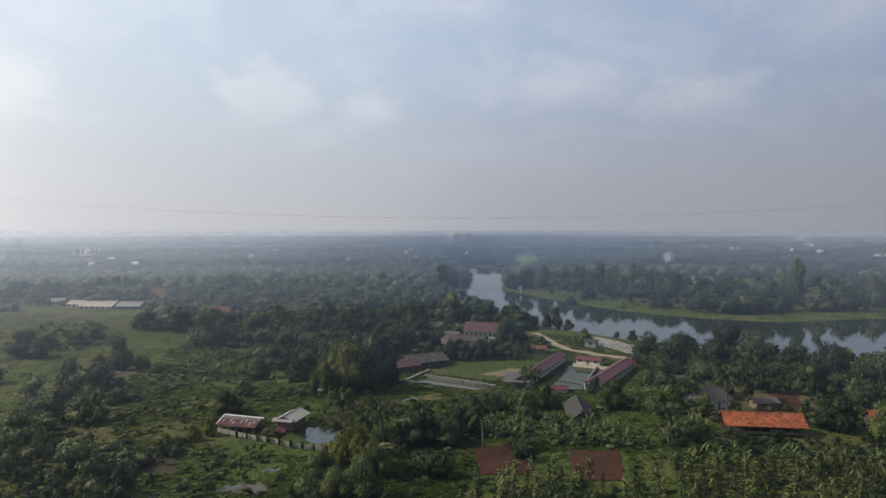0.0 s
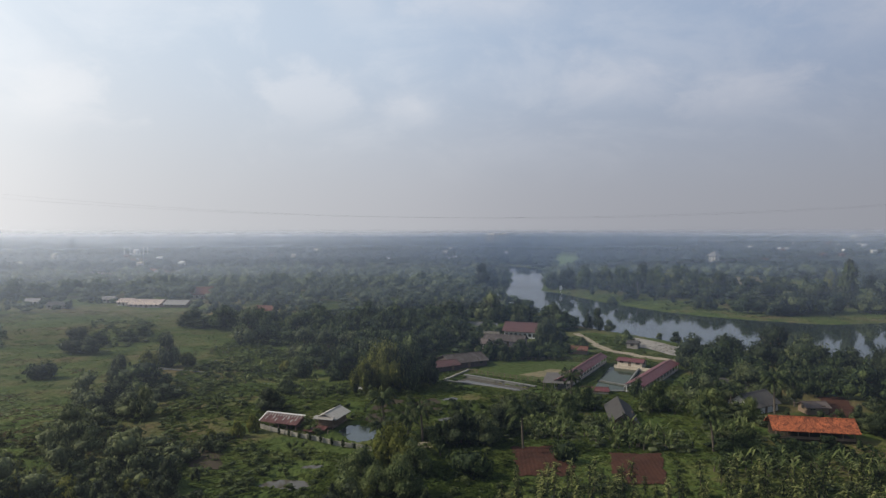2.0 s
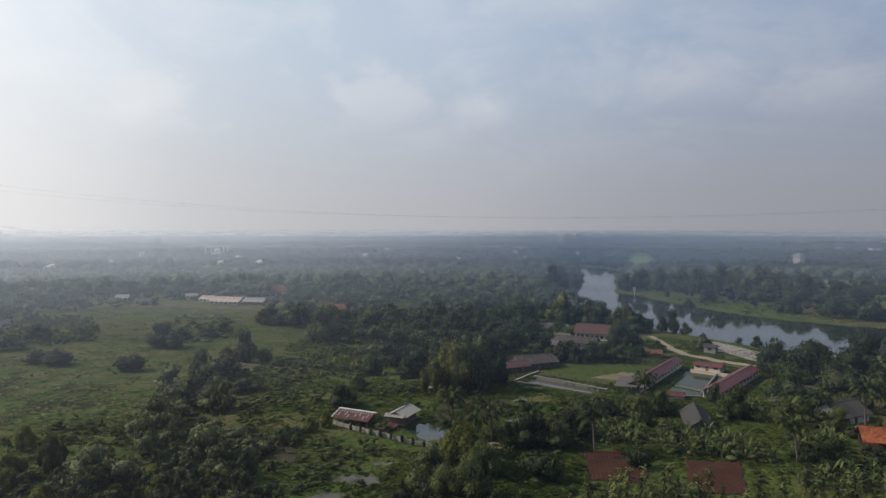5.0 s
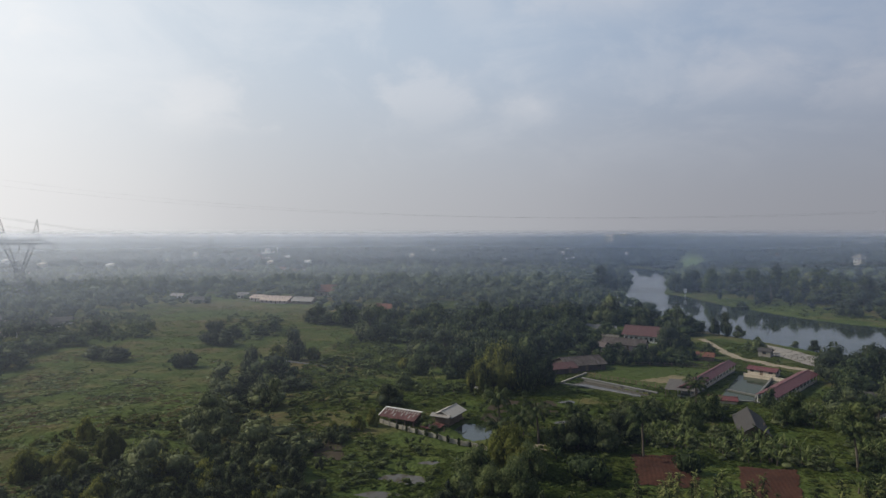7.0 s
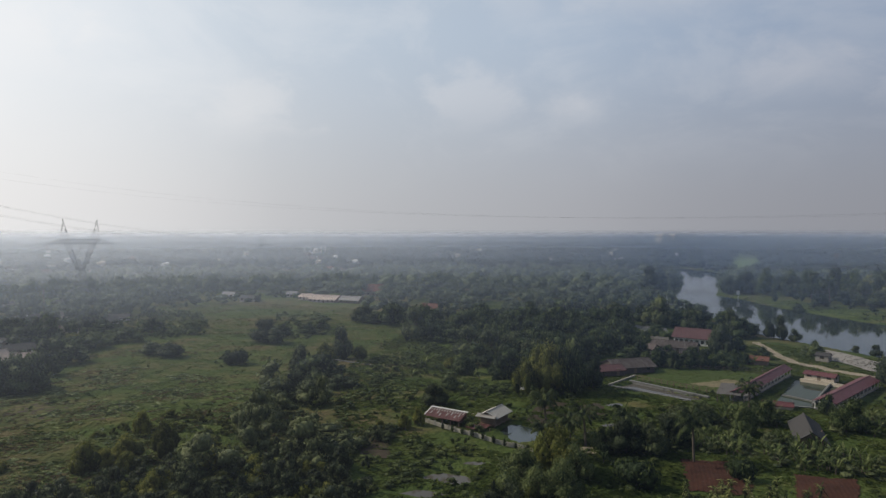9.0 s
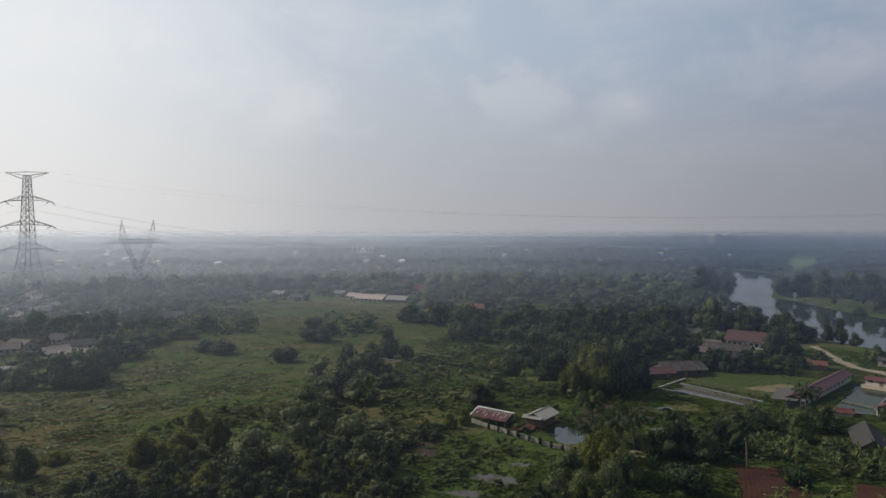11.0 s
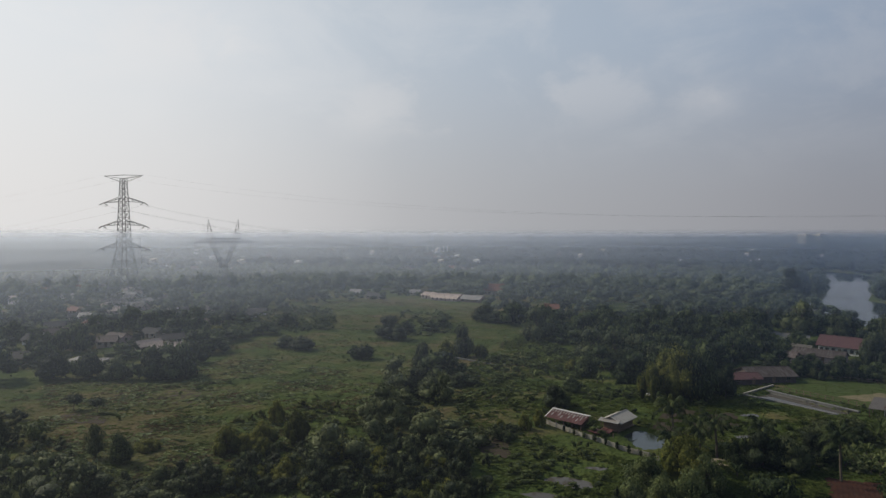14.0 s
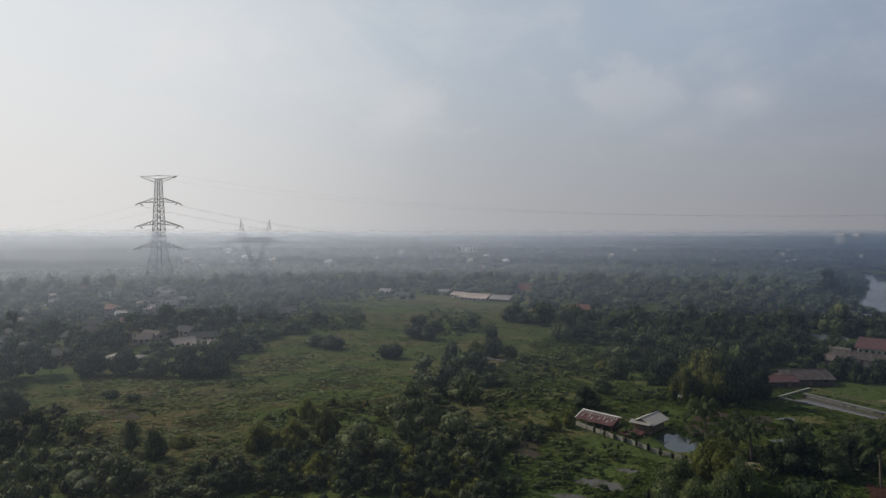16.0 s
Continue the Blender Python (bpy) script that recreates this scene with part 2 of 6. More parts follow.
MAT = {
    "ground": ground_stuff(),
    "river": water_stuff("river_water", (0.020, 0.027, 0.025), 0.12),
    "pond": water_stuff("pond_water", (0.026, 0.034, 0.022), 0.10, 0.05),
    "mud": water_stuff("muddy_water", (0.055, 0.050, 0.042), 0.08, 0.12),
    "lawn": weathered("short_lawn", (0.045, 0.073, 0.012), (0.044, 0.051, 0.015), 0.25, 0.95, stain=0.8),
    "pale_grass": weathered("sunlit_pale_grass", (0.12, 0.165, 0.055), (0.07, 0.105, 0.035), 0.02, 0.95, stain=0.6),
    "mud_soil": weathered("brown_mud", (0.046, 0.033, 0.021), (0.026, 0.022, 0.014), 0.3, 0.9, stain=0.6),
    "red_soil": weathered("red_soil", (0.052, 0.021, 0.012), (0.030, 0.013, 0.008), 0.35, 0.95, stain=0.8),
    "sand": weathered("sandy_track", (0.27, 0.23, 0.165), (0.15, 0.125, 0.085), 0.25, 0.95),
    "stone": weathered("pale_stone", (0.24, 0.22, 0.19), (0.2, 0.19, 0.17), 0.5, 0.9),
    "concrete": weathered("grey_concrete", (0.18, 0.18, 0.17), (0.08, 0.08, 0.07), 0.4, 0.9),
    "fence": weathered("pale_fence_concrete", (0.34, 0.32, 0.27), (0.16, 0.15, 0.12), 0.7, 0.9, stain=0.45),
    "white": weathered("old_white_paint", (0.72, 0.70, 0.66), (0.4, 0.38, 0.33), 0.5, 0.75, stain=0.35),
    "cream": weathered("cream_plaster", (0.55, 0.48, 0.38), (0.3, 0.25, 0.19), 0.5, 0.85, stain=0.4),
    "pink": weathered("faded_pink_plaster", (0.50, 0.40, 0.38), (0.28, 0.21, 0.2), 0.5, 0.85, stain=0.4),
    "dim": weathered("dark_inside", (0.03, 0.028, 0.025), (0.015, 0.014, 0.013), 0.6, 0.9),
    "timber": weathered("grey_timber", (0.2, 0.15, 0.11), (0.09, 0.065, 0.045), 0.8, 0.85),
    "bark": weathered("grey_bark", (0.16, 0.13, 0.10), (0.07, 0.055, 0.04), 1.2, 0.95),
    "palm_bark": weathered("palm_bark", (0.13, 0.11, 0.085), (0.07, 0.058, 0.045), 1.5, 0.95),
    "maroon": sheet_stuff("maroon_roof_sheet", (0.108, 0.036, 0.037), (0.07, 0.030, 0.028), 0.4),
    "zinc": sheet_stuff("pale_zinc_sheet", (0.23, 0.22, 0.205), (0.2, 0.16, 0.12), 0.3, rough=0.8),
    "white_sheet": sheet_stuff("whitish_roof_sheet", (0.38, 0.355, 0.31), (0.25, 0.215, 0.17), 0.3, rough=0.8),
    "pale_sheet": sheet_stuff("pale_brown_roof_sheet", (0.38, 0.31, 0.26), (0.22, 0.16, 0.13), 0.4, rough=0.8),
    "school_roof": sheet_stuff("dull_red_roof", (0.090, 0.045, 0.045), (0.06, 0.036, 0.035), 0.5, rough=0.85),
    "dry_soil": weathered("dry_pale_soil", (0.18, 0.145, 0.088), (0.09, 0.085, 0.042), 0.3, 0.95, stain=0.6),
    "grey_sheet": sheet_stuff("grey_fibre_sheet", (0.050, 0.047, 0.045), (0.036, 0.032, 0.029), 0.4, rough=0.9),
    "dull_sheet": sheet_stuff("dull_grey_sheet", (0.095, 0.088, 0.081), (0.062, 0.052, 0.046), 0.4, rough=0.9),
    "rusty": sheet_stuff("rusty_roof_sheet", (0.12, 0.052, 0.047), (0.055, 0.017, 0.015), 0.9),
    "brown_sheet": sheet_stuff("brown_roof_sheet", (0.105, 0.085, 0.076), (0.07, 0.042, 0.035), 0.5, rough=0.85),
    "mottled_sheet": sheet_stuff("mottled_roof_sheet", (0.125, 0.112, 0.102), (0.036, 0.026, 0.023), 1.0, rough=0.9),
    "orange_tile": tile_stuff("orange_clay_tile", (0.54, 0.155, 0.062), (0.07, 0.026, 0.016)),
    "brown_tile": tile_stuff("brown_clay_tile", (0.24, 0.095, 0.06), (0.08, 0.04, 0.03)),
    "steel": weathered("galvanised_steel", (0.15, 0.147, 0.147), (0.09, 0.087, 0.087), 0.6, 0.6, metal=0.2),
    "cable": weathered("weathered_cable", (0.09, 0.09, 0.095), (0.05, 0.05, 0.05), 0.2, 0.6),
    "insulator": weathered("brown_insulator", (0.10, 0.06, 0.045), (0.04, 0.03, 0.03), 2.0, 0.3),
    "glass": weathered("dark_window_glass", (0.03, 0.035, 0.04), (0.015, 0.02, 0.02), 0.8, 0.12),
    "blue": weathered("blue_plastic", (0.05, 0.14, 0.42), (0.03, 0.08, 0.25), 1.0, 0.4),
    "leaf": leafy("lush_leaves", (0.022, 0.037, 0.014), (0.058, 0.086, 0.029), (0.142, 0.17, 0.06), through=0.25, single=0.55),
    "shrub": leafy("shrub_leaves", (0.040, 0.058, 0.018), (0.082, 0.112, 0.032), (0.155, 0.185, 0.058), through=0.35, single=0.4),
    "leaf_dark": leafy("dark_leaves", (0.026, 0.038, 0.018), (0.058, 0.077, 0.034), (0.132, 0.152, 0.064), through=0.22, single=0.55),
    "leaf_yellow": leafy("yellow_green_leaves", (0.062, 0.078, 0.015), (0.14, 0.156, 0.03), (0.235, 0.232, 0.052), through=0.42),
    # greyer, bluer leaves for mid and far woods: distance haze put into the colour
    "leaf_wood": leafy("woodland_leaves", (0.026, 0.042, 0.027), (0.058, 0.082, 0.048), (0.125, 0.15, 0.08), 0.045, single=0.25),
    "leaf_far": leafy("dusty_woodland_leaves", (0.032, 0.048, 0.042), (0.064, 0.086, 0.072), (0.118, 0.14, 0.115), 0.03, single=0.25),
    "banana": leafy("banana_leaves", (0.034, 0.054, 0.016), (0.086, 0.118, 0.034), (0.205, 0.23, 0.085), 0.35, 0.65, 0.3, 0.5, 0.12),
    "palm": leafy("palm_fronds", (0.026, 0.042, 0.014), (0.06, 0.085, 0.026), (0.125, 0.145, 0.052), 0.2, 0.5),
    "teak": leafy("plantation_leaves", (0.016, 0.025, 0.008), (0.068, 0.090, 0.024), (0.215, 0.228, 0.078), 0.25, 0.7, 0.3, 0.75, 0.1),
    "grass": leafy("grass_tufts", (0.050, 0.077, 0.017), (0.080, 0.112, 0.026), (0.126, 0.148, 0.042), 0.05, 0.9, 0.5, 0.2, 0.05),
    "dry_grass": leafy("meadow_tufts", (0.052, 0.066, 0.012), (0.086, 0.100, 0.017), (0.134, 0.136, 0.030), 0.05, 0.9, 0.5, 0.2, 0.05),
    "dry": leafy("dry_weeds", (0.09, 0.07, 0.035), (0.125, 0.098, 0.05), (0.17, 0.135, 0.068), 0.1, 0.9, 0.5, 0.2, 0.05),
}

# ---------------------------------------------------------------- mesh writing
class Solid:
    """Collects simple shapes into one mesh."""

    def __init__(self):
        self.v, self.f = [], []

    def add(self, verts, faces):
        o = len(self.v)
        self.v += [tuple(p) for p in verts]
        self.f += [tuple(o + i for i in q) for q in faces]
        return self

    def box(self, x0, y0, z0, x1, y1, z1):
        p = [(x, y, z) for z in (z0, z1) for x, y in ((x0, y0), (x1, y0), (x1, y1), (x0, y1))]
        return self.add(p, [(3, 2, 1, 0), (4, 5, 6, 7), (0, 1, 5, 4), (1, 2, 6, 5), (2, 3, 7, 6), (3, 0, 4, 7)])

    def slab(self, a, b, c, d, thick):
        """A sheet with corners a b c d (anticlockwise seen from above), thick metres deep."""
        lo = [(x, y, z - thick) for x, y, z in (a, b, c, d)]
        return self.add([a, b, c, d, *lo], [(0, 1, 2, 3), (7, 6, 5, 4), (0, 4, 5, 1), (1, 5, 6, 2), (2, 6, 7, 3), (3, 7, 4, 0)])

    def rod(self, a, b, r0, r1=None, n=6):
        a, b = Vector(a), Vector(b)
        r1 = r0 if r1 is None else r1
        q = (b - a).to_track_quat("Z", "Y")
        ring = [q @ Vector((math.cos(math.tau * i / n), math.sin(math.tau * i / n), 0)) for i in range(n)]
        return self.add([a + r0 * p for p in ring] + [b + r1 * p for p in ring],
                        [(i, (i + 1) % n, n + (i + 1) % n, n + i) for i in range(n)] + [tuple(range(n))[::-1], tuple(range(n, 2 * n))])

    def mesh(self, name, material):
        me = bpy.data.meshes.new(name)
        me.from_pydata(self.v, [], self.f)
        me.materials.append(material)
        return me


def quads_mesh(name, verts, quads, material):
    """A mesh from arrays of points and of four-cornered faces."""
    me = bpy.data.meshes.new(name)
    verts, quads = np.asarray(verts, np.float32), np.asarray(quads, np.int32)
    me.vertices.add(len(verts))
    me.vertices.foreach_set("co", verts.ravel())
    me.loops.add(quads.size)
    me.loops.foreach_set("vertex_index", quads.ravel())
    me.polygons.add(len(quads))
    me.polygons.foreach_set("loop_start", np.arange(0, quads.size, 4, dtype=np.int32))
    me.materials.append(material)
    me.polygons.foreach_set("use_smooth", np.ones(len(quads), bool))
    me.update(calc_edges=True)
    return me


def part(name, solid, material, parent, label=""):
    """One mesh object under a thing or under a part."""
    ob = new(name, solid.mesh(name, MAT[material]) if isinstance(solid, Solid) else solid)
    ob.parent = parent
    return tagged(ob, label)


def thing(name, m, label, category, group="", kind=""):
    ob = new(name)
    ob.matrix_basis = m
    return tagged(ob, label, category, group, kind)


def structure(name, solid, material, label, category):
    me = solid.mesh(name, MAT[material]) if isinstance(solid, Solid) else solid
    return tagged(new(name, me), label, category, kind="structure")


def inside(poly, x, y):
    """Which of the points lie in the polygon (arrays)."""
    x, y = np.asarray(x, float), np.asarray(y, float)
    hit = np.zeros(x.shape, bool)
    for (ax, ay), (bx, by) in zip(poly, poly[1:] + poly[:1]):
        cross = (ay > y) != (by > y)
        hit ^= cross & (x < (bx - ax) * (y - ay) / ((by - ay) or 1e-9) + ax)
    return hit


def edge_distance(poly, x, y):
    """Metres to the polygon's outline, positive inside."""
    best = np.full(np.shape(x), 1e9)
    for (ax, ay), (bx, by) in zip(poly, poly[1:] + poly[:1]):
        dx, dy = bx - ax, by - ay
        u = np.clip(((x - ax) * dx + (y - ay) * dy) / (dx * dx + dy * dy), 0, 1)
        best = np.minimum(best, np.hypot(x - ax - u * dx, y - ay - u * dy))
    return np.where(inside(poly, x, y), best, -best)


def wiggle(x, y, size, seed=0.0):
    """Smooth unevenness between about -1 and 1."""
    x, y = np.asarray(x) / size, np.asarray(y) / size
    return (np.sin(x * 1.7 + 1.3 * np.sin(y * 0.9 + seed)) + np.sin(y * 2.1 + 1.7 * np.sin(x * 1.1 + seed * 2)) + 0.6 * np.sin(3.7 * x - 2.9 * y + seed)) / 2.6


# ---------------------------------------------------------------- ground, river and ponds
RIVER = [(31, 895), (62, 850), (75, 784), (54, 585), (44, 510), (57, 484), (72, 434), (87, 400), (99, 376), (115, 355), (135, 340), (162, 327),
         (233, 345), (330, 360), (330, 250), (200, 215), (139, 224), (99, 250), (76, 268), (60, 292), (46, 311), (35, 352), (22, 400), (6, 453), (-2, 524), (3, 599), (20, 661)]
LAKE = [(360, 700), (410, 690), (390, 640), (333, 640)]
POND = [(-30.5, 143), (-30, 149), (-26, 148), (-22.8, 144.5), (-22.8, 138), (-26, 136)]
BASIN = [(28.0, 182.5), (37.2, 183), (54.8, 214), (41.2, 221)]
CHANNEL = [(-9.0, 193.5), (-4.0, 200.5), (13.5, 185.5), (9, 181.5)]
MARSHES = [[(-12, 171), (-8, 174.5), (-5, 173.2), (-7, 170.4)], [(0.5, 166.4), (5.5, 168.6), (7, 167), (1.5, 164.8)], [(-11, 153), (-8.4, 155.6), (-6.2, 154.8), (-8.4, 151.4)]]
PUDDLES = [[(-35, 119), (-32, 121.5), (-28.5, 121.5), (-29, 119.5)], [(-38, 111), (-36, 114), (-30, 114), (-28, 110), (-32, 109)], [(-40, 103), (-36, 106), (-30, 105), (-34, 102)]]
WATERS = [(RIVER, 3.0, 6.0), (LAKE, 2.0, 4.0), (POND, 1.3, 1.5), (BASIN, 1.6, 0.6), (CHANNEL, 0.9, 0.5), *[(p, 0.35, 1.2) for p in MARSHES + PUDDLES]]


def height(x, y):
    x, y = np.asarray(x, float), np.asarray(y, float)
    h = 0.35 * wiggle(x, y, 22.0) + 0.22 * wiggle(x, y, 5.0, 2.0) * (1 + wiggle(x, y, 31.0, 5.0))
    near = np.exp(-((x - 15) ** 2 / 60 ** 2 + (y - 190) ** 2 / 40 ** 2))
    h = h * (1 - 0.9 * near)
    for poly, deep, slope in WATERS:
        d = edge_distance(poly, x, y)
        h = np.where(d > 0, -deep * np.clip(d / slope + 0.15, 0, 1), np.where(d > -slope, h * np.clip(-d / slope, 0, 1) - 0.15 * deep * np.clip(1 + d / slope, 0, 1), h))
    return h


def steps(*runs):
    """Grid lines: runs of (start, end, step)."""
    return np.unique(np.concatenate([np.arange(a, b, s) for a, b, s in runs]))


gx = steps((-4800, -900, 390), (-900, -330, 30), (-330, -200, 5), (-200, -70, 2.6), (-70, 90, 1.6), (90, 260, 4), (260, 900, 32), (900, 4801, 390))
gy = steps((-4800, -300, 450), (-300, 60, 30), (60, 100, 4), (100, 230, 1.6), (230, 420, 4), (420, 960, 9), (960, 1700, 37), (1700, 4801, 390))
XX, YY = np.meshgrid(gx, gy)
ZZ = height(XX, YY)
nx, ny = len(gx), len(gy)
a = (np.arange(ny - 1)[:, None] * nx + np.arange(nx - 1)[None]).ravel()
ground_mesh = quads_mesh("ground", np.stack([XX, YY, ZZ], -1).reshape(-1, 3), np.stack([a, a + 1, a + nx + 1, a + nx], -1), MAT["ground"])
tagged(new("ground", ground_mesh), "grassy uneven lowland with soil and dry patches", "ground", kind="structure")


def water(name, poly, z, grow, material, label):
    c = np.mean(poly, 0)
    p = [tuple(c + (np.array(q) - c) * (1 + grow / max(1.0, np.hypot(*(np.array(q) - c))))) + (z,) for q in poly]
    structure(name, Solid().add(p, [tuple(range(len(p)))]), material, label, "water")


water("river_water", RIVER, -0.75, 1.0, "river", "calm grey river that mirrors sky and trees")
water("lake_water", LAKE, -0.6, 1.0, "river", "small far lake behind trees")
water("pond_water", POND, -0.35, 0.4, "river", "small still pond beside the hut")
water("basin_water", BASIN, -0.55, -0.2, "pond", "still green water of the fish basin")
water("channel_water", CHANNEL, -0.4, -0.1, "mud", "shallow grey water in a concrete channel")
for poly in MARSHES:
    water("marsh_water", poly, -0.13, 0.3, "mud", "shallow muddy water in the marsh")
for poly in PUDDLES:
    water("puddle_water", poly, -0.13, 0.3, "mud", "muddy puddle in the wet meadow")

# ---------------------------------------------------------------- plants
rng = np.random.default_rng(7)


def cube_ball(n):
    """A ball of six n x n patches: points and four-cornered faces."""
    t = np.linspace(-1, 1, n + 1)
    a, b = np.meshgrid(t, t)
    one = np.ones_like(a)
    v, q = [], []
    i = (np.arange(n)[:, None] * (n + 1) + np.arange(n)[None]).ravel()
    for o, p in enumerate(((a, b, one), (b, a, -one), (one, a, b), (-one, b, a), (b, one, a), (a, -one, b))):
        p = np.stack(p, -1).reshape(-1, 3)
        v.append(p / np.linalg.norm(p, axis=1)[:, None])
        q.append(np.stack([i, i + 1, i + n + 2, i + n + 1], -1) + o * (n + 1) ** 2)
    v, q = np.concatenate(v), np.concatenate(q)
    _, first, back = np.unique(np.round(v, 4), axis=0, return_index=True, return_inverse=True)
    return v[first], back.ravel()[q]


def cards(points, normals, size, droop=0.0):
    """A bent, pointed leaf clump at each point, facing roughly along its normal."""
    n = len(points)
    w = normals + rng.normal(0, 0.55, (n, 3))
    w /= np.linalg.norm(w, axis=1)[:, None]
    u = np.cross(w, rng.normal(0, 1, (n, 3)))
    u /= np.linalg.norm(u, axis=1)[:, None]
    v = np.cross(w, u)
    s = size * rng.uniform(0.6, 1.4, (n, 1))
    tip = points + u * s + np.array([0, 0, -droop]) * s
    base = points - u * s * 0.8
    side_a, side_b = points + v * s * 0.48 + w * s * 0.15, points - v * s * 0.48 + w * s * 0.15
    verts = np.stack([base, side_b, tip, side_a], 1).reshape(-1, 3)
    return verts, np.arange(4 * n).reshape(-1, 4)


def join(pieces):
    vs, qs, o = [], [], 0
    for v, q in pieces:
        vs.append(v)
        qs.append(q + o)
        o += len(v)
    return np.concatenate(vs), np.concatenate(qs)


def crown(lobes, n, leaf, core=3, droop=0.2, fill=0.7):
    """A crown of lobes (x, y, z, rx, ry, rz): uneven inner masses under loose leaf clumps."""
    out = []
    for x, y, z, rx, ry, rz in lobes:
        c, r = np.array([x, y, z]), np.array([rx, ry, rz])
        if core:
            v, q = cube_ball(core)
            bump = 1 + 0.24 * np.sin(v @ rng.normal(0, 3.5, 3) + rng.uniform(0, 6)) + 0.16 * np.sin(v @ rng.normal(0, 6, 3))
            out.append((c + v * r * fill * (bump if core > 1 else 1 + 0.1 * bump)[:, None], q))
        d = rng.normal(0, 1, (n, 3))
        d[:, 2] = np.abs(d[:, 2]) * np.where(rng.random(n) < 0.75, 1, -1)
        d /= np.linalg.norm(d, axis=1)[:, None]
        out.append(cards(c + d * r * rng.uniform(0.6, 1.2, (n, 1)), d, leaf, droop))
    return join(out)


def lobes_round(n, wide, low, high, flat=0.8):
    """Lobes that fill a crown of radius 1 between two heights (both in shares of the tree's height): a wide ring, a narrower one above it and a top."""
    out, tall = [], high - low
    for count, far_, at, size in ((n, 0.58, 0.30, 0.44), (max(1, n // 2), 0.30, 0.64, 0.40)):
        for i in range(count):
            a, r = math.tau * i / count + rng.uniform(-0.5, 0.5), wide * far_ * rng.uniform(0.75, 1.2)
            s = wide * size * rng.uniform(0.75, 1.2)
            out.append((r * math.cos(a), r * math.sin(a), low + tall * at * rng.uniform(0.75, 1.25), s, s * rng.uniform(0.8, 1.1), tall * rng.uniform(0.30, 0.40) * flat))
    out.append((rng.uniform(-0.15, 0.15), rng.uniform(-0.15, 0.15), low + tall * 0.78, wide * 0.36, wide * 0.36, tall * 0.25))
    return out


def trunk(top, r, limbs):
    s = Solid()
    bend = (rng.uniform(-0.06, 0.06), rng.uniform(-0.06, 0.06), top * 0.5)
    s.rod((0, 0, -0.05), bend, r, r * 0.75)
    s.rod(bend, (0, 0, top), r * 0.75, r * 0.5)
    for i in range(limbs):
        a = math.tau * i / limbs + rng.uniform(-0.3, 0.3)
        s.rod((0, 0, top * rng.uniform(0.7, 1.0)), (0.45 * math.cos(a), 0.45 * math.sin(a), top + 0.2), r * 0.45, r * 0.15, 5)
    return s


def unit(v, q):
    """Brings a crown to radius 1 and height 1."""
    v[:, :2] /= np.quantile(np.hypot(v[:, 0], v[:, 1]), 0.98)
    v[:, 2] /= np.quantile(v[:, 2], 0.995)
    return v, q


def tree_kind(name, label, category, leaf, lobes, n, size, top, r, bark="bark", droop=0.2, core=2):
    """A tree of unit height and unit crown radius, to be copied and stretched."""
    ob = thing(name, pose(0, 0, 0), label, category, group=name + "s of the valley")
    part("trunk", trunk(top, r, 5), bark, ob)
    v, q = unit(*crown(lobes, n, size, core, droop))
    part("crown", quads_mesh("crown", v, q, MAT[leaf]), leaf, ob)
    return ob


KINDS = {
    "round": [tree_kind("broadleaf_tree", "broad green tree with a dense rounded crown", "tree", "leaf", lobes_round(6, 1.0, 0.02, 1.0), 110, 0.062, 0.5, 0.035) for _ in range(3)],
    "dark": [tree_kind("dark_tree", "tall dark-leaved tree with an uneven crown", "tree", "leaf_dark", lobes_round(7, 1.0, 0.02, 1.02), 110, 0.062, 0.55, 0.035) for _ in range(3)],
    "yellow": [tree_kind("bamboo_clump", "yellow-green bamboo clump with drooping plumes", "bamboo", "leaf_yellow", lobes_round(6, 0.9, 0.02, 1.0, 1.1), 190, 0.042, 0.5, 0.03, droop=0.6) for _ in range(2)],
    "tall": [tree_kind("slender_tree", "slender upright tree with small tiered tufts", "tree", "leaf_dark",
                       [(rng.uniform(-0.3, 0.3), rng.uniform(-0.3, 0.3), 0.3 + 0.13 * i, 0.75 - 0.09 * i, 0.75 - 0.09 * i, 0.1) for i in range(6)], 110, 0.10, 0.92, 0.02) for _ in range(2)],
    "bush": [tree_kind("bush", "low rounded green bush in the grass", "bush", "leaf", [(0, 0, 0.45, 0.8, 0.8, 0.5), (0.45, 0.2, 0.35, 0.55, 0.5, 0.4), (-0.4, -0.3, 0.35, 0.5, 0.55, 0.4)], 150, 0.10, 0.3, 0.03) for _ in range(3)],
    "column": [tree_kind("cypress_tree", "narrow dark columnar tree in the meadow", "tree", "leaf_dark", [(0, 0, 0.3, 0.9, 0.9, 0.28), (0, 0, 0.62, 0.8, 0.8, 0.28), (0, 0, 0.85, 0.4, 0.4, 0.16)], 220, 0.10, 0.4, 0.05)],
    "ball": [tree_kind("clipped_tree", "small dark tree with a ball-shaped crown", "tree", "leaf_dark", [(0, 0, 0.68, 0.95, 0.95, 0.32), (0.2, 0.1, 0.6, 0.7, 0.7, 0.28)], 260, 0.09, 0.5, 0.05)],
    "round_fine": [tree_kind("broadleaf_tree", "broad green tree with a dense rounded crown", "tree", "leaf", lobes_round(8, 1.0, 0.0, 1.0), 230, 0.046, 0.5, 0.035) for _ in range(2)],
    "dark_fine": [tree_kind("dark_tree", "dark-leaved tree with a low uneven crown", "tree", "leaf_dark", lobes_round(8, 1.0, 0.0, 1.02), 230, 0.046, 0.5, 0.035) for _ in range(3)],
}
used = set()


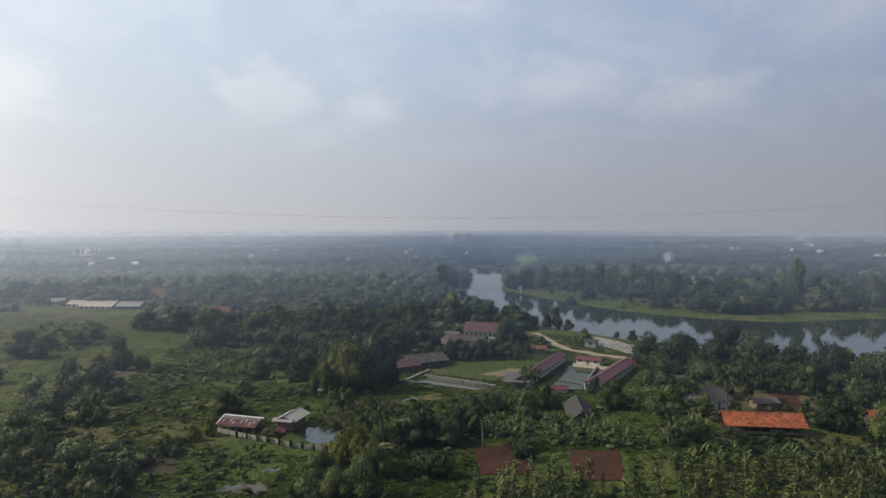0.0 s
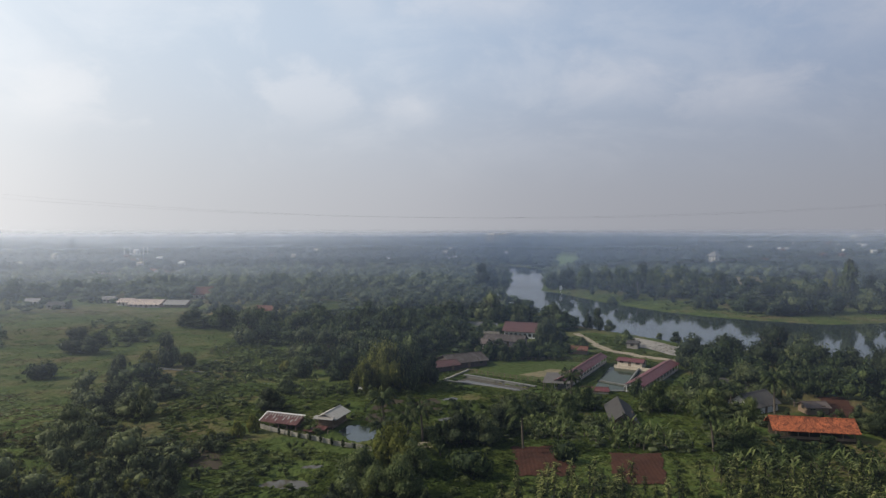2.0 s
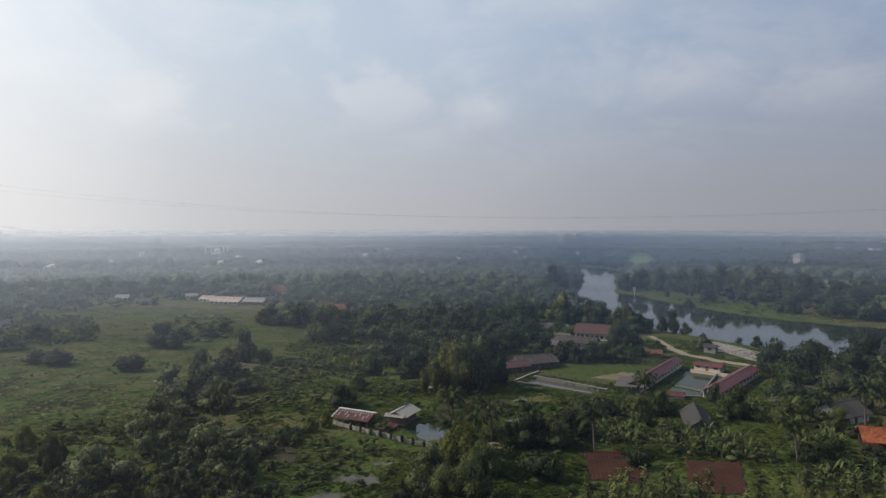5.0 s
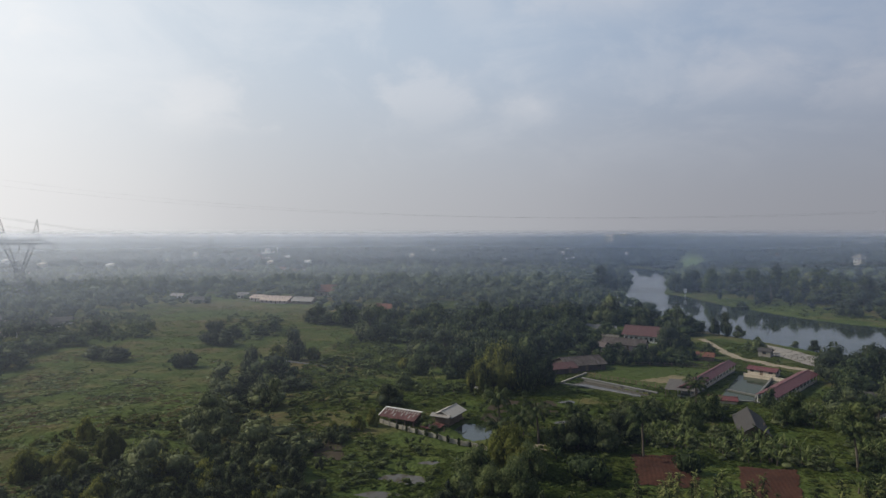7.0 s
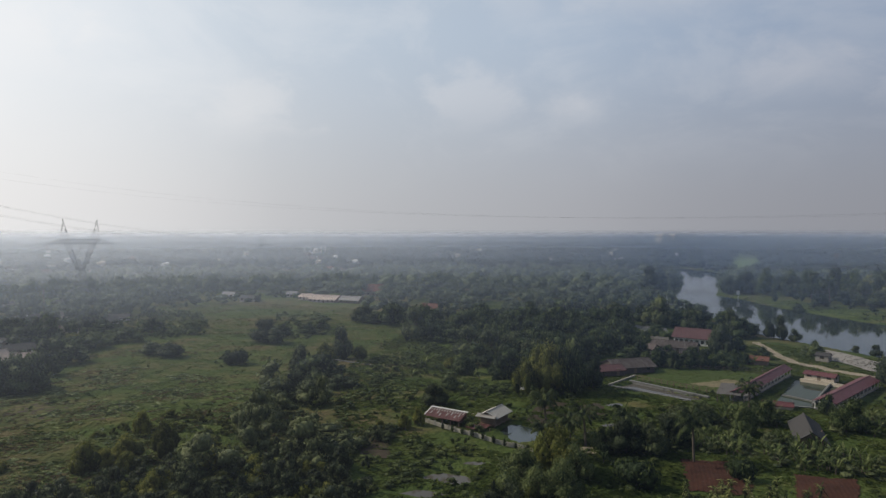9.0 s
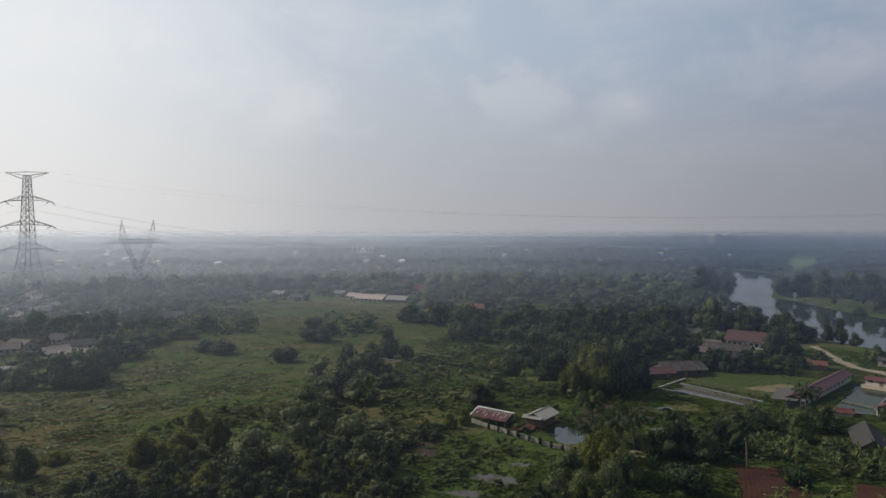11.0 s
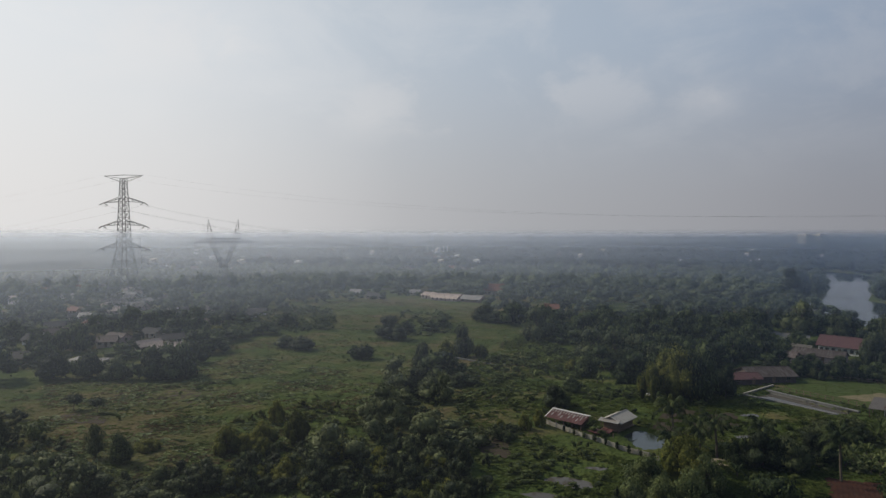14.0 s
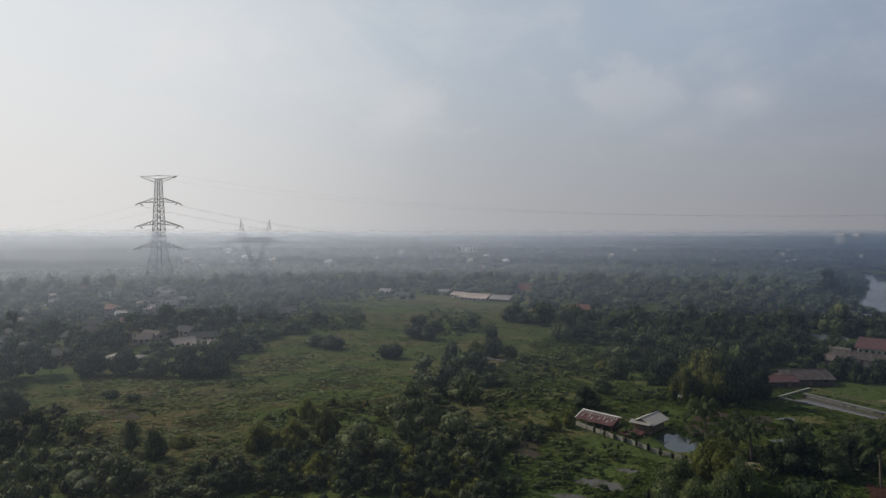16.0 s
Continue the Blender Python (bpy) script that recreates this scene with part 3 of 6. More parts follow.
def plant(kind, x, y, tall, wide, base=None):
    """Sets one tree of a kind: its height and crown width in metres."""
    kind = kind + "_fine" if math.hypot(x, y) < 212 and kind in ("round", "dark") else kind
    pick = KINDS[kind][int(rng.integers(len(KINDS[kind])))]
    fresh = [k for k in KINDS[kind] if k.name not in used]
    pick = fresh[0] if fresh else pick
    z = float(height(x, y)) if base is None else base
    m = pose(x, y, z, 0, 0, rng.uniform(0, 360)) @ Matrix.Diagonal((wide / 2, wide / 2, tall, 1))
    if pick.name in used:
        made = copy_thing(pick, pose(0, 0, 0))
        made.matrix_basis = m
        return made
    used.add(pick.name)
    pick.matrix_basis = m
    return pick


# the trees that stand out, each (x, y, height, crown width)
FIELD = [("dark", -142.4, 231.1, 8.7, 12.8), ("dark", -136.7, 229.0, 6.5, 8.1), ("round", -137.6, 257.1, 4.7, 9.9), ("round", -139.4, 270.9, 5.0, 9.3), ("dark", -99.1, 209.0, 11.3, 8.2), ("yellow", -108.1, 213.5, 4.5, 6.9), ("yellow", -94.0, 211.7, 4.2, 7.0), ("yellow", -102.4, 209.0, 4.4, 5.9), ("dark", -100.8, 182.4, 8.8, 7.0), ("dark", -91.5, 163.4, 5.2, 7.0), ("dark", -84.1, 156.8, 5.1, 6.0), ("dark", -87.3, 152.0, 4.7, 5.9), ("dark", -130.5, 298.1, 8.7, 13.7), ("dark", -123.9, 294.7, 5.6, 10.8), ("dark", -90.7, 176.0, 4.7, 6.0)]
HEDGES = [("dark", -157.1, 195.3, 5.2, 11.0), ("dark", -166.2, 197.3, 4.7, 9.6), ("bush", -128.4, 190.9, 5.2, 9.3), ("dark", -142.3, 233.0, 6.8, 11.5), ("round", -143.2, 246.7, 5.5, 9.2), ("round", -196.6, 202.2, 5.9, 13.3), ("round", -195.2, 217.3, 5.9, 13.8), ("round", -201.7, 239.6, 6.4, 13.2), ("round", -185.0, 242.7, 5.5, 11.3), ("yellow", -205.8, 202.2, 5.1, 9.8), ("round", -171.4, 158.3, 6.7, 9.9), ("dark", -164.5, 136.8, 6.9, 10.1), ("dark", -160.5, 143.8, 6.1, 9.1), ("dark", -173.2, 131.9, 6.9, 9.2), ("dark", -182.6, 129.3, 8.1, 9.5), ("dark", -189.1, 122.8, 8.2, 10.7)]
NEAR_EDGE = [("yellow", -96.1, 96.7, 5.5, 6.2), ("yellow", -92.3, 102.3, 5.2, 6.5), ("yellow", -87.9, 107.6, 6.9, 5.9), ("yellow", -94.1, 99.2, 3.7, 5.1), ("bush", -81.2, 107.6, 3.2, 6.8), ("yellow", -76.5, 92.6, 3.7, 6.1),
             ("ball", -150.9, 103.1, 4.1, 4.9), ("ball", -143.8, 104.1, 3.8, 4.5), ("column", -115.3, 82.9, 6.1, 4.1), ("round", -108.8, 83.3, 5.8, 5.1), ("yellow", -110.6, 90.7, 2.5, 5.6), ("yellow", -97.7, 98.0, 4.7, 5.6), ("yellow", -89.1, 99.0, 3.5, 5.2), ("dark", -163.8, 87.0, 6.4, 8.8), ("dark", -139.7, 78.4, 6.0, 6.8), ("yellow", -101.1, 117.1, 5.2, 4.4), ("bush", -136.5, 84.7, 3.8, 6.2), ("dark", -137.2, 71.7, 5.7, 7.8), ("round", -93.4, 79.3, 3.4, 5.8), ("yellow", -75.5, 89.5, 4.3, 5.9)]
MIDDLE = [("yellow", -24.7, 180.9, 13.4, 13.0), ("yellow", -30.8, 176.6, 9.5, 7.6), ("bush", -2.5, 278.6, 4.6, 10.4), ("round", 2.7, 292.7, 4.8, 9.9), ("bush", 7.2, 286.0, 3.4, 8.2), ("bush", -5.1, 266.5, 4.5, 9.0),
          ("dark", -88.6, 254.5, 13.1, 14.1), ("round", -88.3, 270.9, 9.0, 9.6), ("dark", -58.2, 222.9, 11.2, 13.6), ("dark", -49.7, 218.1, 10.9, 13.2), ("dark", -44.3, 222.9, 9.3, 11.5), ("round", -75.2, 270.9, 9.0, 14.3), ("round", -67.6, 286.3, 9.5, 14.9), ("round", -54.0, 198.3, 6.0, 8.0), ("yellow", -60.3, 204.8, 3.1, 5.4), ("round", -44.1, 200.7, 3.9, 6.9), ("dark", -49.5, 156.8, 5.6, 7.8), ("round", -51.9, 176.0, 4.1, 6.2), ("yellow", -29.4, 185.1, 12.4, 9.5), ("round", -20.4, 182.4, 14.6, 11.8), ("dark", -24.1, 182.4, 10.7, 9.3), ("round", -36.4, 195.2, 5.9, 7.7), ("round", -14.8, 189.3, 8.7, 7.4), ("dark", -34.6, 209.0, 9.6, 10.7)]
CENTRE = [("dark", -4.1, 134.5, 7.0, 8.4), ("dark", 0.3, 134.5, 6.3, 7.5), ("round", -8.0, 134.0, 5.3, 5.4), ("dark", 4.4, 141.5, 5.6, 7.2),
          ("yellow", -16, 121, 8.1, 11.0), ("round", -21, 115, 5.8, 7.6), ("round", -13, 108, 6.4, 8.0), ("bush", -2, 118, 5.0, 7.8), ("round", -12, 118, 6.0, 6.8), ("bush", -5, 141, 3.0, 6.0),
          ("bush", -11, 140, 2.6, 5.0), ("bush", 1, 142, 2.8, 6.5), ("dark", 6, 154, 5.2, 8.9), ("dark", 11, 159, 5.3, 7.9), ("round", -17, 108, 4.5, 6.2), ("bush", -22, 108, 3.6, 5.4),
          ("bush", 15, 126, 4.4, 5.5), ("round", 41, 164, 7.2, 8.2), ("round", 24, 164, 5.5, 8.2), ("round", 19, 154, 6.5, 6.4), ("yellow", -50.5, 137.5, 3.4, 3.6), ("yellow", -48.5, 141.0, 3.8, 3.4), ("yellow", -54.5, 133.5, 2.8, 3.2)]
RIGHT = [("dark", 65, 213, 10.7, 14.1), ("round", 73, 205, 11.1, 13.6), ("dark", 92, 223, 12.1, 16.6), ("dark", 99, 213, 10.7, 15.9), ("dark", 108, 205, 8.5, 13.6), ("round", 56, 176, 9.3, 10.7),
         ("dark", 67, 176, 8.8, 11.7), ("dark", 80, 182, 9.9, 13.6), ("dark", 89, 176, 8.8, 11.7), ("dark", 101, 176, 13.2, 14.6), ("dark", 104, 164, 12.4, 15.0), ("round", 52, 159, 6.7, 9.2),
         ("dark", 69, 164, 6.9, 8.2), ("dark", 84, 145, 7.5, 9.7), ("round", 90, 137, 8.2, 9.1), ("dark", 87, 159, 9.3, 9.2), ("round", 61, 187, 7.6, 9.1), ("yellow", 127, 205, 3.4, 8.5),
         ("dark", 84, 240, 7.2, 14.2), ("round", 51, 134, 4.6, 5.5)]
BANK = [("dark", 4, 323, 13.4, 16.1), ("dark", 17, 313, 9.1, 10.4), ("dark", 23, 318, 6.7, 8.0), ("dark", 24, 251, 11.5, 10.4), ("dark", 32, 300, 11.5, 8.0), ("round", 37, 303, 8.1, 7.0), ("dark", 23.8, 262.4, 9.6, 8.6), ("dark", 20, 322, 8.1, 8.0), ("round", 13.7, 322, 6.0, 7.5), ("round", 52, 265, 3.1, 4.0), ("round", 55, 265, 5.0, 4.6), ("dark", 72, 283, 4.0, 4.6), ("dark", 75.6, 271, 4.5, 5.0),
        ("dark", 45.8, 299.5, 8.0, 5.4), ("dark", 50.1, 299.5, 10.5, 5.8), ("dark", 54.7, 297, 5.0, 5.4), ("dark", -10, 345, 10.0, 11.4), ("dark", -17, 323, 10.8, 16.1), ("round", 54, 257, 5.4, 6.4),
        ("dark", -11, 271, 9.0, 11.2), ("round", -17, 244, 10.2, 12.2), ("round", -3, 240, 6.1, 8.1), ("round", 22, 229, 5.6, 11.1), ("dark", 12, 230, 5.2, 9.2), ("round", 3, 233, 4.9, 7.7)]
SHORE = [("dark", 156, 362, 17.8, 30), ("dark", 155, 380, 15.0, 24.9), ("dark", 174, 372, 13.9, 18.4), ("dark", 146, 400, 11.6, 9.9), ("dark", 149, 442, 17.6, 16.5), ("round", 138, 454, 15.1, 15.0),
         ("round", 121, 475, 19.7, 15.7), ("dark", 111, 484, 20.3, 16.0), ("round", 99, 488, 19.3, 18.0), ("dark", 92, 513, 17.9, 17.0), ("dark", 64, 520, 15.8, 19.1), ("round", 76, 506, 18.6, 16.5),
         ("tall", 194, 374, 27.7, 10.7), ("dark", 202, 368, 12.7, 18.2), ("dark", 217, 370, 14.3, 24.2), ("dark", 244, 386, 17.6, 19.1), ("dark", 184, 368, 14.3, 12.1), ("round", 128, 458, 16.7, 11.4)]
INFILL = [("round", 60, 156, 5.0, 6.0), ("dark", 66, 158, 5.5, 6.0), ("round", 72, 156, 4.5, 5.5), ("dark", 80, 157, 5.5, 6.5), ("round", 56, 168, 6.5, 7.5), ("dark", 74, 172, 8.0, 8.5),
          ("round", 39.5, 177, 5.0, 4.5), ("round", 30, 262, 5.0, 7.0), ("round", 36, 248, 4.5, 6.0), ("round", 14, 246, 4.0, 6.0), ("dark", 6, 243, 4.5, 6.5), ("round", 27, 243, 4.0, 5.5),
          ("round", -24, 226, 9.0, 10.0), ("yellow", -34, 214, 8.0, 9.0), ("dark", -20, 192, 7.0, 8.0), ("dark", -38, 197, 7.5, 9.0)]
SCHOOLROW = [("dark", -5.7, 224.0, 5.2, 5.7), ("round", -1.1, 222.6, 5.2, 4.9), ("round", 2.9, 225.1, 4.5, 4.6), ("dark", 7.1, 223.6, 5.9, 5.3), ("round", 11.8, 226.2, 4.5, 4.6), ("dark", 16.2, 226.7, 6.3, 5.8), ("round", 20.9, 227.3, 4.8, 5.0), ("round", 25.4, 232.0, 4.2, 4.3), ("dark", -9.3, 245.4, 4.9, 5.4), ("round", 29.6, 238.9, 3.9, 4.5)]
BANKTREES = [("dark", -0.5, 558.9, 17.6, 16.1), ("round", 7.8, 584.8, 19.4, 16.8), ("dark", 17.3, 613.2, 17.8, 15.5), ("round", 23.0, 661.3, 13.2, 12.3), ("dark", 51.6, 513.5, 13.2, 11.3), ("round", 61.1, 518.8, 14.6, 13.2), ("round", 54.5, 571.6, 11.4, 10.7), ("dark", 61.4, 661.3, 11.0, 11.2),
             ("dark", 152.5, 362.4, 17.5, 33.2), ("dark", 171.6, 369.5, 14.9, 27.5), ("round", 138.9, 365.4, 11.5, 16.5), ("dark", 122.9, 383.5, 9.7, 14.3), ("dark", 118.5, 452.6, 14.4, 18.2), ("dark", 127.8, 446.3, 13.1, 19.6)]
PARKTREES = [("dark", 116, 498, 21, 12), ("dark", 124.5, 499, 18.5, 11), ("round", 94, 434, 7.9, 9), ("dark", 100, 498, 10.5, 13), ("round", 143, 453, 14, 15), ("dark", 155, 454, 13.5, 17), ("round", 146, 400, 9.5, 14),
             ("dark", 133, 475, 8, 12), ("yellow", 158, 584, 12, 12), ("dark", 180, 585, 10, 12), ("dark", 168, 586, 10, 9), ("round", 180, 475, 11, 16), ("round", 247, 475, 23, 14), ("yellow", 259, 524, 15, 12),
             ("round", 194, 400, 6.5, 10), ("dark", 266, 453, 8, 22), ("round", 306, 498, 10.5, 18), ("round", 78, 416, 5, 8), ("dark", 206, 395, 12, 16), ("yellow", 290, 440, 6, 16)]
YARD_GAP = [(73.8, 184.2), (96.9, 178.3), (85.0, 154.1), (61.6, 153.5)]
for stand in (SCHOOLROW, BANKTREES, PARKTREES, INFILL, FIELD, HEDGES, NEAR_EDGE, MIDDLE, CENTRE, RIGHT, BANK, SHORE):
    for kind, x, y, tall, wide in stand:
        if not inside(YARD_GAP, x, y):
            plant(kind, x, y, tall, wide)
for spare in KINDS["tall"]:
    if spare.name not in used:
        spare.matrix_basis = pose(207, 376, float(height(207, 376)), 0, 0, 70) @ Matrix.Diagonal((4.2, 4.2, 19, 1))

# open places: no woodland grows here
MEADOW = [(-200, 95), (-195, 120), (-158, 141), (-173, 169), (-196, 200), (-236, 260), (-250, 345), (-205, 362), (-150, 345), (-130, 300), (-92, 262), (-84, 209), (-98, 162), (-90, 141), (-80, 118), (-70, 80), (-160, 60)]
LEA = [(-100, 270), (-60, 230), (-45, 185), (-20, 178), (-10, 165), (5, 175), (3, 150), (-8, 130), (-25, 128), (-30, 100), (-45, 105), (-60, 125), (-72, 150), (-90, 190)]
YARD = [(-22, 176), (-20, 195), (-8, 226), (0, 245), (0, 275), (30, 272), (40, 285), (75, 262), (70, 230), (62, 190), (48, 150), (40, 128), (0, 120), (-10, 140), (0, 165)]
CROPS = [(-10, 95), (0, 124), (40, 136), (110, 142), (110, 95), (60, 60), (0, 60)]
SHOREGRASS = [(44, 520), (72, 436), (99, 378), (135, 342), (162, 329), (233, 347), (330, 362), (330, 385), (230, 362), (165, 350), (140, 372), (115, 430), (85, 470), (60, 530)]
GREEN = [(80, 780), (118, 780), (205, 1480), (150, 1480)]
FRONT = [(-70, 70), (-45, 102), (-20, 103), (0, 95), (60, 60), (-50, 40)]
PARK = [(50, 530), (75, 440), (100, 385), (135, 350), (165, 338), (233, 352), (420, 372), (420, 620), (320, 640), (180, 640), (90, 640)]
LAWN = [(-3.0, 203), (3, 224), (36, 224), (24, 196), (19.5, 190)]
WORKS = [(-232, 345), (-232, 398), (-150, 395), (-145, 345)]
GLADE = [(-34, 96), (-25, 132), (6, 150), (6, 118), (-4, 95)]
PAVED = [(40, 128), (48, 150), (58, 170), (92, 168), (98, 146), (112, 136)]
BANKS = [(30, 285), (44, 300), (60, 275), (95, 250), (140, 224), (140, 205), (60, 225)]
SCHOOL = [(-6, 255), (-6, 325), (12, 325), (34, 300), (34, 255)]
OPEN = [SCHOOL, WORKS, GLADE, PARK, BANKS, PAVED, MEADOW, LEA, YARD, CROPS, SHOREGRASS, GREEN, RIVER, LAKE]


VILLAGE = [(-254, 158, 10, "white", "grey_sheet"), (-200, 139, -30, "cream", "zinc"), (-194, 143, 20, "cream", "zinc"), (-284, 186, 50, "cream", "grey_sheet"), (-283, 250, -20, "white", "zinc"),
           (-276, 265, 10, "cream", "grey_sheet"), (-388, 230, 40, "white", "zinc"), (-345, 196, 15, "cream", "brown_sheet"), (-282, 150, -10, "pink", "grey_sheet"), (-276, 195, -40, "cream", "brown_tile"),
           (-221, 131, 35, "cream", "grey_sheet"), (-380, 300, 20, "white", "zinc"), (-305, 210, 60, "cream", "grey_sheet"), (-330, 228, 0, "pink", "brown_tile"), (-262, 172, 75, "white", "brown_sheet")]
MORE = [(-420, 262, 30, "white", "zinc"), (-365, 288, 12, "white", "grey_sheet"), (-342, 283, 70, "cream", "zinc"), (-262, 140, 15, "cream", "grey_sheet"), (-318, 172, 25, "pink", "brown_sheet"),
        (-420, 496, 5, "white", "zinc"), (-490, 620, 20, "white", "zinc"), (-432, 470, 60, "cream", "grey_sheet"), (-268, 392, 10, "white", "zinc"), (-228, 404, 15, "cream", "zinc"), (-240, 372, 5, "cream", "grey_sheet")]
for _ in range(30):
    f_, e_ = rng.uniform(0.0, 1.0), rng.uniform(0, 1)
    MORE.append((-205 - 235 * f_ + 75 * e_ * (0.4 + f_), 142 + 110 * f_ + 85 * e_, rng.uniform(0, 90), ("cream", "white", "pink")[int(rng.integers(3))], ("grey_sheet", "brown_sheet", "zinc", "grey_sheet", "grey_sheet", "pale_sheet")[int(rng.integers(6))]))
MORE = MORE[:11] + [h for h in MORE[11:] if not inside(MEADOW, h[0], h[1]) and not inside(MEADOW, h[0] + 8, h[1] - 6)]
TOWN = []
for cx, cy, ex, ey, n in ((-330, 640, 90, 60, 14), (-430, 800, 120, 80, 22), (-520, 960, 160, 70, 24), (-60, 1010, 160, 50, 24), (420, 900, 120, 80, 12), (-420, 320, 70, 60, 10), (-560, 560, 110, 90, 16), (330, 1000, 150, 50, 10)):
    for _ in range(n):
        TOWN.append((cx + rng.normal(0, ex / 1.6), cy + rng.normal(0, ey / 1.6)))
HOMES = VILLAGE + MORE + TOWN + [(-181, 430), (-112, 348), (-316, 245), (-308, 239), (-324, 251), (-305, 252), (-332, 333)]


def open_ground(x, y):
    hit = np.zeros(np.shape(x), bool)
    for poly in OPEN:
        hit |= inside(poly, x, y)
    return hit


def scatter(near, far, gap, left=68.0, right=40.0):
    """Uneven places between two distances from the origin, gap metres apart."""
    n = int(radians(left + right) / 2 * (far * far - near * near) / (gap * gap))
    own = np.random.default_rng(int(near))
    d = np.sqrt(own.uniform(near * near, far * far, n))
    a = own.uniform(-radians(right), radians(left), n)
    x, y = -d * np.sin(a), d * np.cos(a)
    keep = ~open_ground(x, y)
    for grow in ((0, 4), (0, -4), (4, 0), (-4, 0)):
        keep &= ~inside(RIVER, x + grow[0], y + grow[1])
    for hx, hy, *_ in HOMES:
        ahead = 9.0 / math.hypot(hx, hy)
        keep &= np.hypot(x - hx, y - hy) > 8.5
        keep &= np.hypot(x - hx * (1 - ahead), y - hy * (1 - ahead)) > 7.5
        keep &= np.hypot(x - hx * (1 - 2 * ahead), y - hy * (1 - 2 * ahead)) > 7.0
    return x[keep], y[keep]


SOILS = [[(5.5, 134), (18, 134), (16, 118), (6.5, 118)], [(24, 130), (33.5, 130), (31, 114), (22, 114)], [(85.1, 178.1), (91.7, 178.2), (85.5, 157.4), (78.4, 157.2)]]


FENCE_STRIP = [(-53, 146), (-38, 139), (-21, 132.5), (-16, 130), (-20, 126), (-38, 132), (-54, 139)]
TRACK = [(37.6, 286), (41.0, 253), (45.2, 242.2), (53.5, 234.0), (62.4, 224.6), (64.0, 227.8), (55.2, 237.4), (47.2, 246.2), (43.6, 256), (40.2, 286)]
EMBANKMENT = [(56.5, 270), (57.8, 253), (66.4, 237), (72.5, 253), (66.5, 266.6), (60, 276)]
MUD = [(-26.5, 148.2), (-26.5, 168.2), (-22.2, 173.0), (-11.3, 172.1), (-9.3, 163.1), (-14.4, 151.6), (-19.9, 145.7)]
POND_SIDE = [(-32, 137), (-24, 134), (-19, 138), (-20, 146), (-29, 151), (-34, 143)]


def dust(poly, n):
    x = rng.uniform(min(p[0] for p in poly), max(p[0] for p in poly), n)
    y = rng.uniform(min(p[1] for p in poly), max(p[1] for p in poly), n)
    ok = inside(poly, x, y)
    for pool in (POND, BASIN, CHANNEL, MUD, FENCE_STRIP, POND_SIDE, TRACK, EMBANKMENT, *MARSHES, *PUDDLES, *SOILS):
        ok &= edge_distance(pool, x, y) < -0.4
    return x[ok], y[ok]


def wood(name, places, kinds, material, tall, wide, label, least=0.5, most=1.4):
    """Uncountable woodland in one mesh."""
    vs, qs, o = [], [], 0
    xs, ys = places
    zs = height(xs, ys)
    for x, y, z in zip(xs, ys, zs):
        v, q = kinds[int(rng.integers(len(kinds)))]
        a, s, h = rng.uniform(0, 6.28), wide * rng.uniform(0.55, 1.5) / 2, tall * rng.uniform(least, most)
        c, d = math.cos(a) * s, math.sin(a) * s
        vs.append(np.stack([x + c * v[:, 0] - d * v[:, 1], y + d * v[:, 0] + c * v[:, 1], z - 0.1 + h * v[:, 2]], -1))
        qs.append(q + o)
        o += len(v)
    me = quads_mesh(name, np.concatenate(vs), np.concatenate(qs), MAT[material])
    return tagged(new(name, me), label, "woodland", kind="stuff")


def low_kind(n_lobes, n, leaf, core):
    return unit(*crown(lobes_round(n_lobes, 1.0, 0.05, 1.0), n, leaf, core))


for hx, hy, *_ in VILLAGE + MORE[:11]:
    for _ in range(3):
        d_, e_ = 1 - rng.uniform(6, 10) / math.hypot(hx, hy), rng.uniform(-7, 7)
        plant("bush", hx * d_ + e_, hy * d_ + 0.6 * e_, rng.uniform(2.0, 3.4), rng.uniform(4, 6.5))
def mound_kind(n, leaf, core):
    """One uneven crown of a far tree."""
    return unit(*crown([(0, 0, 0.5, 0.9, 0.9, 0.5)], n, leaf, core, fill=0.85))


near_kinds = [low_kind(4, 54, 0.085, 2) for _ in range(8)]
mid_kinds = [low_kind(1, 20, 0.12, 2) for _ in range(8)]
far_kinds = [unit(*crown([(0, 0, 0.42, 0.9, 0.9, 0.42), (rng.uniform(-0.4, 0.4), rng.uniform(-0.4, 0.4), 0.6, 0.55, 0.55, 0.38)], 8, 0.18, 2)) for _ in range(8)]
hill_kinds = [mound_kind(10, 0.2, 2) for _ in range(8)]
rim_kinds = [mound_kind(8, 0.3, 1) for _ in range(6)]
wood("woodland_edge", scatter(112, 190, 9.5), [low_kind(3, 70, 0.07, 2) for _ in range(6)], "leaf_dark", 6.5, 9.0, "dark thickets and low trees round the meadow")
wood("woodland_near", scatter(190, 350, 9.6), near_kinds, "leaf", 8.0, 10.5, "dense mixed green woodland between the fields")
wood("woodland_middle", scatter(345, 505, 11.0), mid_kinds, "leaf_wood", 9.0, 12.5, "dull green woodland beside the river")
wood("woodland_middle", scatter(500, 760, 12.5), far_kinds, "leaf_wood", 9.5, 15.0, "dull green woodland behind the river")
wood("woodland_far", scatter(755, 1300, 17.0), hill_kinds, "leaf_far", 9.5, 20.0, "grey-green woodland in the distance, haze put into its leaf colour")
wood("woodland_far", scatter(1290, 2300, 27.0), rim_kinds, "leaf_far", 11.0, 34.0, "grey-green woodland in the distance, haze put into its leaf colour")
wood("woodland_far", scatter(2290, 4600, 58.0), rim_kinds, "leaf_far", 15.0, 62.0, "grey-green woodland in the distance, haze put into its leaf colour")

x, y = dust(PARK, 270)
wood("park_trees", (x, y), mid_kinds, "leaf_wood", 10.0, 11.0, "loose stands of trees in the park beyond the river")


